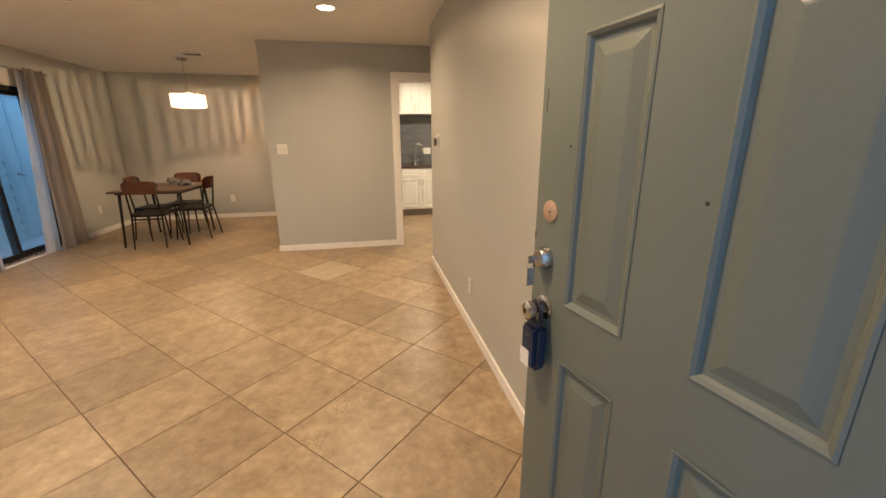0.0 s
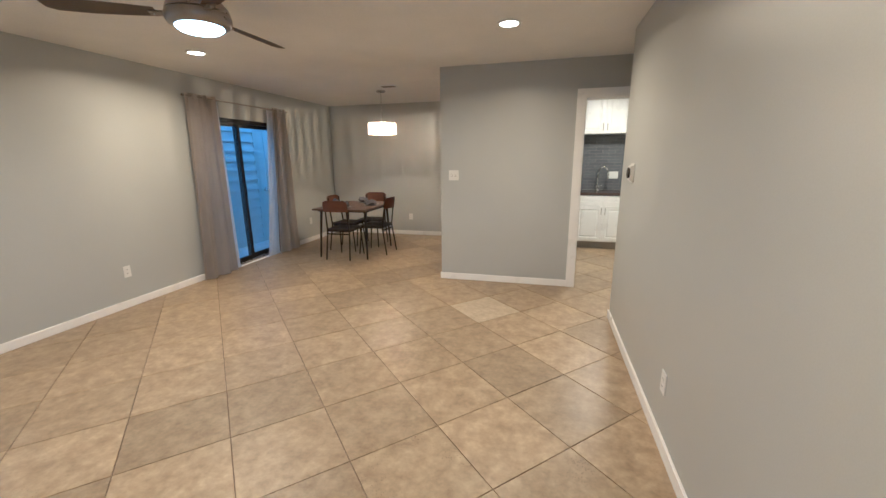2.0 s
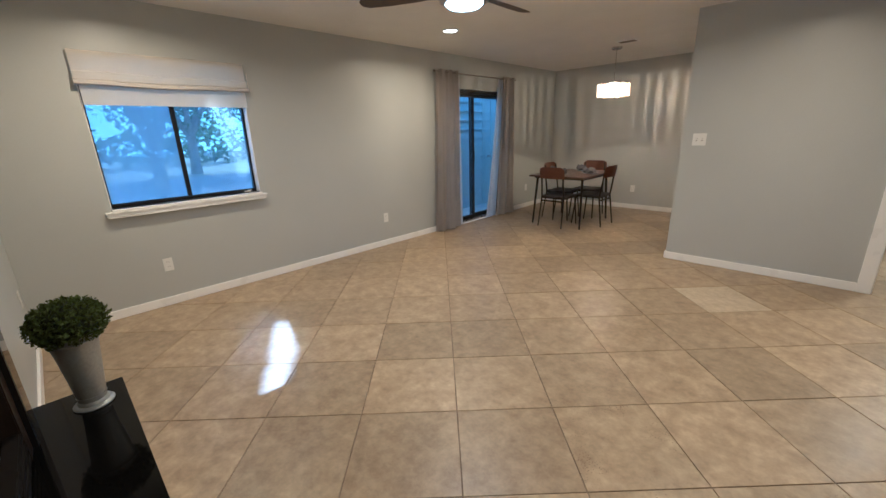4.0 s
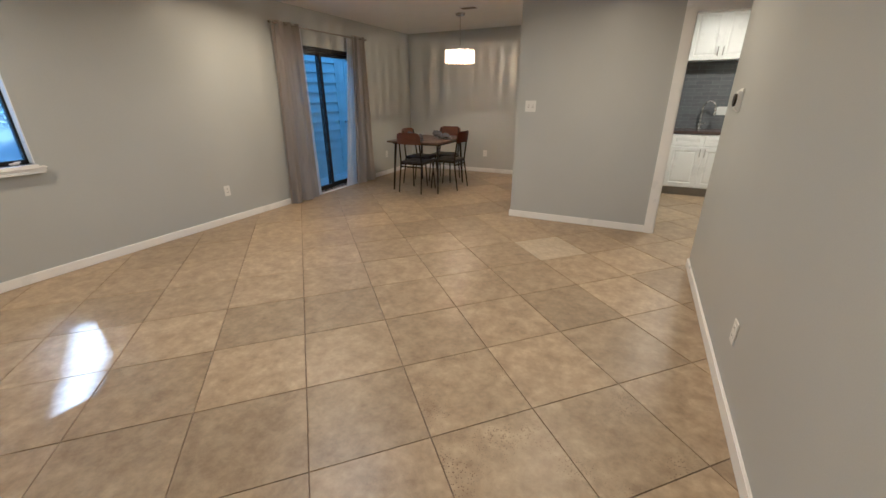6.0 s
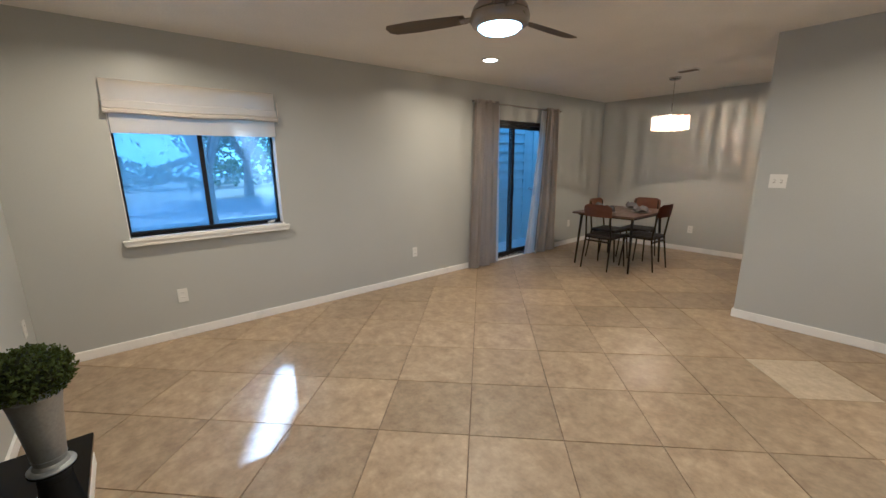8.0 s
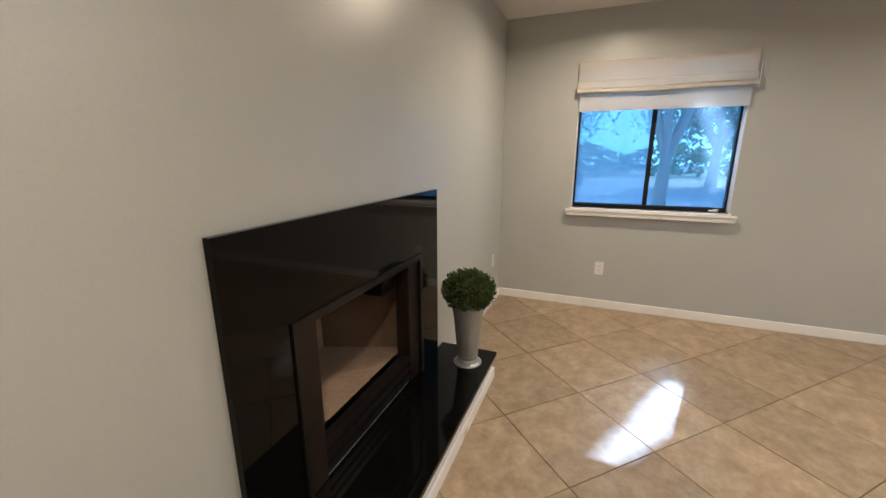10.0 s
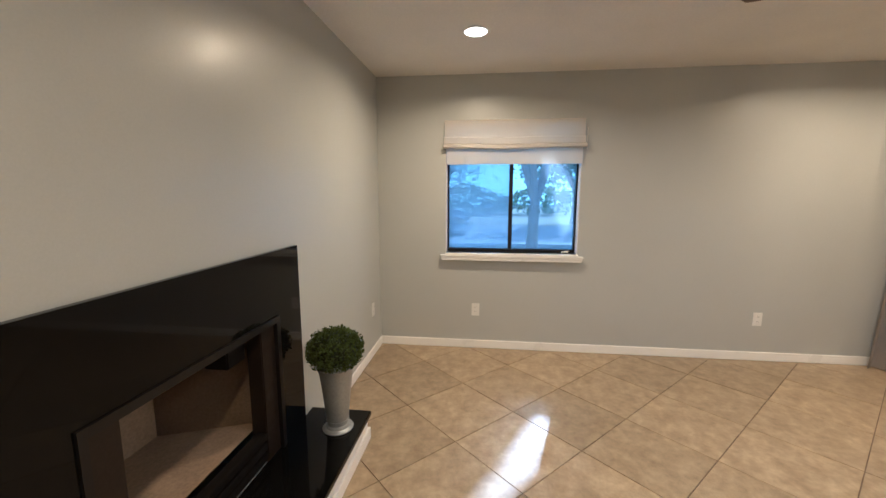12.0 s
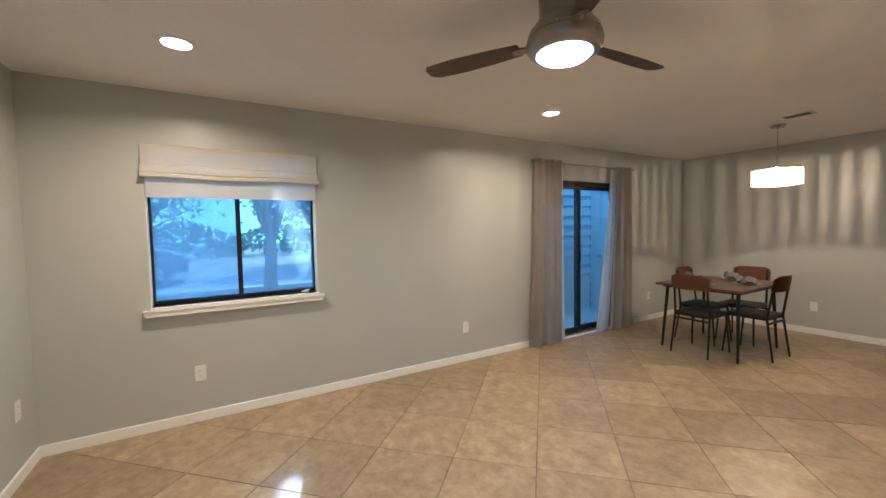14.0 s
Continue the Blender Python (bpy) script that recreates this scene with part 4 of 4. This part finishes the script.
def base_unit(x, w=0.80):
    c = thing("base_cabinet", (x, CF, 0), "white base cabinet with routed doors and drawers", "kitchen cabinet", "base cabinets")
    part("body", box(-w / 2 + 0.001, w / 2 - 0.001, 0.0, KB - CF - 0.002, 0.12, 0.862), CABWHITE, c)
    part("toe_kick", box(-w / 2 + 0.001, w / 2 - 0.001, 0.05, 0.07, 0.0, 0.12), KICK, c, "grey toe kick")
    for s in (-1, 1):
        a, b = sorted((0.004 * s, (w / 2 - 0.004) * s))
        part("drawer_front", raised(a, b, 0.705, 0.850, 0.0), CABWHITE, c)
        dr = part("door", raised(a, b, 0.135, 0.695, 0.0), CABWHITE, c)
        bar_handle(0.028 * s, 0.56, 0.67, dr, -0.02)
    return c


def wall_unit(x, w=0.72):
    c = thing("wall_cabinet", (x, KB, 1.80), "white wall cabinet with two routed doors", "kitchen cabinet", "wall cabinets")
    part("body", box(-w / 2 + 0.001, w / 2 - 0.001, -0.31, -0.002, 0.0, 0.60), CABWHITE, c)
    for s in (-1, 1):
        a, b = sorted((0.003 * s, (w / 2 - 0.003) * s))
        dr = part("door", raised(a, b, 0.005, 0.595, -0.31), CABWHITE, c)
        bar_handle(0.03 * s, 0.05, 0.16, dr, -0.33)
    return c


for k in range(-1, 2):
    base_unit(1.53 + 0.80 * k)
for k in range(-1, 3):
    wall_unit(1.50 + 0.72 * k)
ct = new("worktop", None)
tagged(ct, "polished dark stone kitchen worktop", "worktop")
part("slab", box(0.33, 2.73, CF - 0.03, KB - 0.001, 0.863, 0.905, 0.005), COUNTER, ct)
fa = thing("kitchen_faucet", (1.47, 10.22, 0.905), "steel pull-down kitchen faucet on the worktop", "faucet")
part("base", lathe([(0.0, 0.0), (0.028, 0.0), (0.028, 0.01), (0.02, 0.02), (0.018, 0.09), (0.0, 0.09)], 20), STEEL, fa, smooth=True)
arc = [(0, 0, 0.08), (0, 0, 0.28)] + [(0.075 - 0.075 * math.cos(math.pi * k / 8), -0.04 * k / 8, 0.28 + 0.10 * math.sin(math.pi * k / 8)) for k in range(1, 9)]
part("spout", tube(arc, 0.011, 10), STEEL, fa, smooth=True)
part("spray_head", rod((0.15, -0.04, 0.29), (0.15, -0.04, 0.19), 0.013, 0.022, 14), STEEL, fa, "bright flared spray head", smooth=True)
part("lever", rod((0.018, 0, 0.06), (0.075, 0.0, 0.085), 0.006, 0.005, 8), STEEL, fa)
sw2 = thing("kitchen_outlet", (1.73, KB - 0.012, 1.15), "white double outlet plate on the grey backsplash", "outlet")
part("plate", box(-0.07, 0.07, -0.012, -0.0005, -0.058, 0.058, 0.003), PLASTIC, sw2)
for k in (-1, 1):
    part("socket", box(0.03 * k - 0.016, 0.03 * k + 0.016, -0.0135, -0.0115, -0.03, 0.03, 0.001), PLASTIC, sw2)
kl = thing("kitchen_ceiling_light", (1.6, 8.9, CZ), "lit round flush ceiling light in the kitchen", "ceiling light")
part("base", lathe([(0.0, -0.0005), (0.18, -0.0005), (0.18, -0.02), (0.0, -0.02)], 32), TRIM, kl)
part("diffuser", lathe([(0.0, -0.0205), (0.165, -0.0205), (0.165, -0.032), (0.0, -0.036)], 32), LIT, kl, "glowing diffuser")

# ---- patio and outdoors ----
GZ = -0.16
PXW = -4.52
structure("patio_floor", box(PXW - 0.15, LX - 0.15, 6.7, 11.2, -0.20, -0.05), CONCRETE, "grey concrete patio floor", "patio")
structure("patio_wall_north", box(PXW, LX - 0.15, 11.0, 11.12, -0.05, 1.2), SIDING, "blue-grey wall closing the patio", "wall")
# unseen upper part is raised to 3.3 m to keep the sun out
psd = structure("patio_wall_west", boxes((PXW - 0.12, PXW, 6.9, 11.12, -0.05, 3.3)), SIDETRIM, "blue-grey lap siding wall of the patio store", "wall")
structure("trim", boxes((PXW, PXW + 0.03, 9.44, 9.54, -0.05, 2.10), (PXW, PXW + 0.03, 9.54, 10.45, 2.0, 2.10), (PXW, PXW + 0.03, 10.35, 10.45, -0.05, 2.0)), SIDETRIM, "blue-grey trim round the storage door", "door trim")
sd = thing("door_3", (PXW + 0.002, 9.545, -0.04), "blue-grey storage door on the patio", "door")
sd["kind"] = "structure"
part("leaf", box(0, 0.018, 0, 0.80, 0, 2.03, 0.002), SIDING, sd)
part("batten", boxes((0.018, 0.026, 0.16, 0.22, 0.0, 2.03)), SIDETRIM, sd)
kb = part("door_knob", lathe([(0.0, 0.018), (0.03, 0.018), (0.03, 0.024), (0.012, 0.03), (0.012, 0.05), (0.026, 0.06), (0.026, 0.08), (0.0, 0.086)], 20, Matrix.Translation((0, 0.09, 0.95)) @ pose(0, 0, 0, 0, 90, 0)), STEEL, sd, "pale metal knob", smooth=True)
ground = bmesh.new()
bmesh.ops.create_grid(ground, x_segments=2, y_segments=2, size=400, matrix=Matrix.Translation((0, 0, GZ)))
structure("ground", ground, LAWN, "dry lawn with leaf litter, dappled by the trees", "ground")
structure("road", box(-19.5, -11.8, -60, 70, GZ + 0.004, GZ + 0.03), ASPHALT, "worn grey asphalt car park", "road")
structure("pavement", box(-11.8, -11.5, -60, 70, GZ + 0.004, GZ + 0.13), CONCRETE, "pale concrete kerb", "kerb")
structure("porch_floor", box(-1.0, 4.0, 0.2, FY - 0.16, GZ + 0.002, -0.02), CONCRETE, "grey concrete entry porch", "porch")
structure("porch_wall", box(-2.6, 4.0, -0.6, -0.45, GZ + 0.002, 2.4), SIDING, "blue-grey siding wall across from the entry", "wall")
structure("exterior_wall_south", boxes((RX + 0.12, HX + 0.12, FY - 0.15, FY, -0.1, CZ), (HX, HX + 0.12, FY, RE - 0.12, -0.1, CZ)), SIDING, "blue-grey outside wall", "wall")

# gap cut in the crown to shape the sun patch on the floor inside
BEAM = [(-2.60, 4.24), (-2.30, 4.29), (-2.00, 4.25), (-1.42, 3.84), (-1.42, 3.64)]


def in_beam(px, py, grow=0.0):
    c = sum(p[0] for p in BEAM) / 5, sum(p[1] for p in BEAM) / 5
    inside = np.ones(len(px), bool)
    for (ax, ay), (bx, by) in zip(BEAM, BEAM[1:] + BEAM[:1]):
        nx, ny = by - ay, -(bx - ax)
        s = math.hypot(nx, ny)
        if (c[0] - ax) * nx + (c[1] - ay) * ny > 0:
            nx, ny = -nx, -ny
        inside &= ((px - ax) * nx + (py - ay) * ny) / s < grow
    return inside


def tree(x, y, r, height, crown_z, n, size, seed, squash=0.75, beam=False, trunk_r=0.2, fork=2.2):
    t = thing("tree", (x, y, GZ), "shade tree with a forked grey trunk and green crown", "tree", "trees outside the window")
    rng = np.random.RandomState(seed)
    bm = bmesh.new()
    add_rod(bm, (0, 0, -0.1), (0.03, 0.02, 0.5), trunk_r * 1.35, trunk_r, 12)
    add_rod(bm, (0.03, 0.02, 0.48), (0.0, 0.06, fork), trunk_r, trunk_r * 0.85, 12)
    def free(a, b):
        if not beam:
            return True
        pts = np.array([a.lerp(b, k / 12) for k in range(13)]) + np.array([x, y, GZ])
        u = pts[:, 2] / -SUN_DIR.z
        return not in_beam(pts[:, 0] + u * SUN_DIR.x, pts[:, 1] + u * SUN_DIR.y, 0.2).any()

    for k in range(5):
        a = 2 * math.pi * k / 5 + rng.uniform(-0.4, 0.4)
        p1 = Vector((0.35 * r * math.cos(a), 0.35 * r * math.sin(a), fork + (crown_z - fork) * 0.75))
        p2 = Vector((0.75 * r * math.cos(a + 0.3), 0.75 * r * math.sin(a + 0.3), crown_z + 0.4))
        add_rod(bm, (0, 0.06, fork - 0.12), p1, trunk_r * 0.62, trunk_r * 0.36, 8)
        p3 = p1 + Vector((rng.uniform(-1, 1), rng.uniform(-1, 1), 1.6))
        if free(p1, p2):
            add_rod(bm, p1, p2, trunk_r * 0.36, trunk_r * 0.1, 7)
        if free(p1, p3):
            add_rod(bm, p1, p3, trunk_r * 0.3, trunk_r * 0.08, 6)
    part("trunk", bm, BARK, t, "forked grey-brown trunk", smooth=True)
    cl = rng.normal(size=(60, 3))
    cl /= np.linalg.norm(cl, axis=1)[:, None]
    cl *= rng.uniform(0.25, 0.95, (60, 1)) * np.array([r, r, r * squash])
    p = cl[rng.randint(0, 60, n)] + rng.normal(size=(n, 3)) * r * 0.15 + np.array([0, 0, crown_z])
    if beam:
        q = p + np.array([x, y, GZ])
        s = q[:, 2] / -SUN_DIR.z
        hit = in_beam(q[:, 0] + s * SUN_DIR.x, q[:, 1] + s * SUN_DIR.y, -0.005)
        p = p[~hit]
    leaves("crown", LEAF, p, size, t, seed + 1)
    return t


tree(-10.3, 5.0, 4.0, 10, 6.8, 70000, 0.085, 11, 0.62, True, 0.15, 1.45)
tree(-9.0, -2.5, 3.2, 9, 5.8, 3500, 0.22, 21, 0.7, False, 0.2, 2.2)
tree(-12.0, 13.5, 3.6, 9, 6.0, 3500, 0.22, 31, 0.7, False, 0.2, 2.2)
tree(-21.5, 8.5, 3.8, 9, 4.6, 7000, 0.13, 41, 0.75, False, 0.22, 1.8)
tree(-22.5, 1.0, 4.2, 9, 4.8, 7000, 0.13, 51, 0.75, False, 0.22, 1.8)
tree(-24.0, 16.0, 4.6, 10, 5.0, 7000, 0.14, 61, 0.75, False, 0.22, 1.8)
tree(-23.0, -7.5, 4.4, 10, 5.0, 7000, 0.14, 71, 0.75, False, 0.22, 1.8)
rng = np.random.RandomState(9)
hp = np.column_stack([rng.uniform(-33, -29, 7000), rng.uniform(-40, 60, 7000), GZ + rng.uniform(0, 1, 7000) ** 0.8 * 2.6])
hp[:, 2] *= 0.75 + 0.25 * np.sin(hp[:, 1] * 0.9) * np.sin(hp[:, 1] * 0.37)
hedge = leaves("woods", LEAF, hp, 0.30, None, 10)
tagged(hedge, "far belt of green trees behind the car park", "woods", "", "stuff")

# Blue-green haze and daylight glow are painted into this far backdrop.
bd = material("glowing_haze_backdrop")
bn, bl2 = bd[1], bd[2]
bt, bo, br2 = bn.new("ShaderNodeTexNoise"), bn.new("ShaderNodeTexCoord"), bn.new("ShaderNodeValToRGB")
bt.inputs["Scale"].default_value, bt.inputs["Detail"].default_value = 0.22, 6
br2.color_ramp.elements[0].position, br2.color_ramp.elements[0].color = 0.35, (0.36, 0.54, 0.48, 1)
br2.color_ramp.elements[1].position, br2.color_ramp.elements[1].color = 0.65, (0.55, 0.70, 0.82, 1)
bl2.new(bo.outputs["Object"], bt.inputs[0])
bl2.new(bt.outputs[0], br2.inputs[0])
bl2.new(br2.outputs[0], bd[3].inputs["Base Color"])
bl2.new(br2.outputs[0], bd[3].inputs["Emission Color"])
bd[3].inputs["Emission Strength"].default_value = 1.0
structure("backdrop", box(-58.2, -58.0, -110, 120, GZ, 13.0), bd[0], "glowing backdrop painted as hazy distant trees", "backdrop")

car = thing("parked_car", (-15.4, 1.0, GZ + 0.03), "dark blue parked car in the shade", "car")
bm = bmesh.new()
side = [(-2.1, 0.35), (-2.15, 0.70), (-1.95, 0.92), (-1.25, 0.98), (-0.65, 1.40), (0.75, 1.42), (1.35, 1.02), (2.0, 0.92), (2.15, 0.65), (2.1, 0.33)]
loops = []
for xx, k in ((-0.86, 0.97), (-0.80, 1.0), (0.80, 1.0), (0.86, 0.97)):
    loops.append([bm.verts.new((xx * (0.86 if z > 1.1 else 1.0), y * k, z)) for y, z in side])
for r0, r1 in zip(loops, loops[1:]):
    for k in range(len(side)):
        bm.faces.new((r0[k], r0[(k + 1) % len(side)], r1[(k + 1) % len(side)], r1[k]))
bm.faces.new(loops[0])
bm.faces.new(loops[-1])
part("body", bm, CARPAINT, car, smooth=True)
for s in (-1, 1):
    part("side_window", boxes((0.755 * s - 0.012, 0.755 * s + 0.012, -0.75, 0.0, 1.03, 1.33), (0.755 * s - 0.012, 0.755 * s + 0.012, 0.06, 0.80, 1.03, 1.33)), CARGLASS, car)
    for y in (-1.3, 1.3):
        w = part("wheel", lathe([(0.2, -0.1), (0.31, -0.1), (0.33, -0.06), (0.33, 0.06), (0.31, 0.1), (0.2, 0.1)], 24, Matrix.Translation((0.78 * s, y, 0.33)) @ pose(0, 0, 0, 0, 90, 0)), RUBBER, car, smooth=True)
        part("rim", lathe([(0.0, 0.09), (0.2, 0.095), (0.2, -0.095), (0.0, -0.09)], 18, Matrix.Translation((0.78 * s, y, 0.33)) @ pose(0, 0, 0, 0, 90, 0)), STEEL, w)
    part("headlight", box(0.5 * s - 0.18, 0.5 * s + 0.18, 2.03, 2.12, 0.68, 0.82, 0.03), PLASTIC, car)

# ---- floor tiles, siding boards, backsplash tiles ----
floor = structure("floor", box(LX - 0.15, HX + 0.12, FY - 0.15, NY + 0.12, -0.12, -0.006), GROUT, "beige stone-look tile floor laid on the diagonal", "floor")
HALF, TX0, TY0, GAP = 0.3562, -0.264, 4.748, 0.0032


def clip_poly(poly, axis, value, keep_less):
    out = []
    for k, a in enumerate(poly):
        b = poly[(k + 1) % len(poly)]
        ina, inb = (a[axis] <= value) == keep_less, (b[axis] <= value) == keep_less
        if ina:
            out.append(a)
        if ina != inb:
            s = (value - a[axis]) / (b[axis] - a[axis])
            out.append((a[0] + (b[0] - a[0]) * s, a[1] + (b[1] - a[1]) * s))
    return out


def tile_mesh(poly):
    """A tile with eased edges from its outline, round its own middle."""
    c = Vector((sum(p[0] for p in poly) / len(poly), sum(p[1] for p in poly) / len(poly)))
    n = len(poly)
    vs, fs = [], []
    for z, k in ((-0.006, 1.0), (-0.0012, 1.0), (0.0, 0.994)):
        vs += [(c.x + (p[0] - c.x) * k, c.y + (p[1] - c.y) * k, z) for p in poly]
    for r in (0, n):
        fs += [(r + k, r + (k + 1) % n, r + n + (k + 1) % n, r + n + k) for k in range(n)]
    fs.append(tuple(range(2 * n, 3 * n)))
    me = bpy.data.meshes.new("tile")
    me.from_pydata(vs, [], fs)
    return me


h = HALF - GAP
whole = tile_mesh([(-h, 0), (0, -h), (h, 0), (0, h)])
whole.materials.append(TILE)
pale, pitted = whole.copy(), whole.copy()
pale.materials[0] = PALE_TILE
pitted.materials[0] = PITTED_TILE
PITTED = ((1, 0), (2, -1), (3, 0))
X0, X1, Y0, Y1 = LX, HX, FY - 0.14, NY
for i in range(-12, 14):
    for j in range(-8, 18):
        if (i + j) % 2 == 0:
            continue
        cx, cy = TX0 + HALF * i, TY0 + HALF * j
        if cx + h <= X0 or cx - h >= X1 or cy + h <= Y0 or cy - h >= Y1:
            continue
        if cx - h > RX + 0.12 and cy + h < RE - 0.12:
            continue
        if cx - h > X0 and cx + h < X1 and cy - h > Y0 and cy + h < Y1:
            o = new("tile", pale if (i, j) == (1, 6) else pitted if (i, j) in PITTED else whole)
        else:
            poly = [(cx - h, cy), (cx, cy - h), (cx + h, cy), (cx, cy + h)]
            for ax, val, less in ((0, X0, False), (0, X1, True), (1, Y0, False), (1, Y1, True)):
                if poly:
                    poly = clip_poly(poly, ax, val, less)
            if len(poly) < 3:
                continue
            me = tile_mesh([(p[0] - cx, p[1] - cy) for p in poly])
            me.materials.append(TILE)
            o = new("tile", me)
        o.parent = floor
        rng2 = random.Random(i * 131 + j)
        o.matrix_basis = pose(cx, cy, rng2.uniform(-0.0006, 0.0006), rng2.uniform(-0.05, 0.05), rng2.uniform(-0.05, 0.05), 0)

board = bpy.data.meshes.new("siding_board")
bm = bmesh.new()
v = [bm.verts.new(c) for c in ((0, 0, 0), (0.036, 0, 0), (0.006, 0, 0.165), (0, 0, 0.165), (0, 2.54, 0), (0.036, 2.54, 0), (0.006, 2.54, 0.165), (0, 2.54, 0.165))]
for f in ((0, 1, 2, 3), (7, 6, 5, 4), (1, 5, 6, 2), (0, 4, 5, 1), (3, 2, 6, 7)):
    bm.faces.new([v[k] for k in f])
bm.to_mesh(board)
bm.free()
board.materials.append(SIDING)
for k in range(20):
    o = new("siding_board", board)
    o.parent = psd
    o.matrix_basis = pose(PXW, 6.9, -0.05 + 0.165 * k)

splash = structure("backsplash", box(0.33, 2.73, KB - 0.006, KB - 0.0005, 0.906, 1.7995), SPLASHGROUT, "dark grey glass strip tile backsplash", "backsplash")
st = bpy.data.meshes.new("splash_tile")
bm = box(-0.098, 0.098, -0.005, 0.0, -0.0235, 0.0235)
bm.to_mesh(st)
bm.free()
st.materials.append(SPLASH)
for r in range(18):
    for k in range(12):
        x = 0.43 + 0.2 * k + 0.1 * (r % 2)
        if x + 0.098 > 2.73:
            continue
        o = new("splash_tile", st)
        o.parent = splash
        o.matrix_basis = pose(x, KB - 0.006, 0.933 + 0.0495 * r)
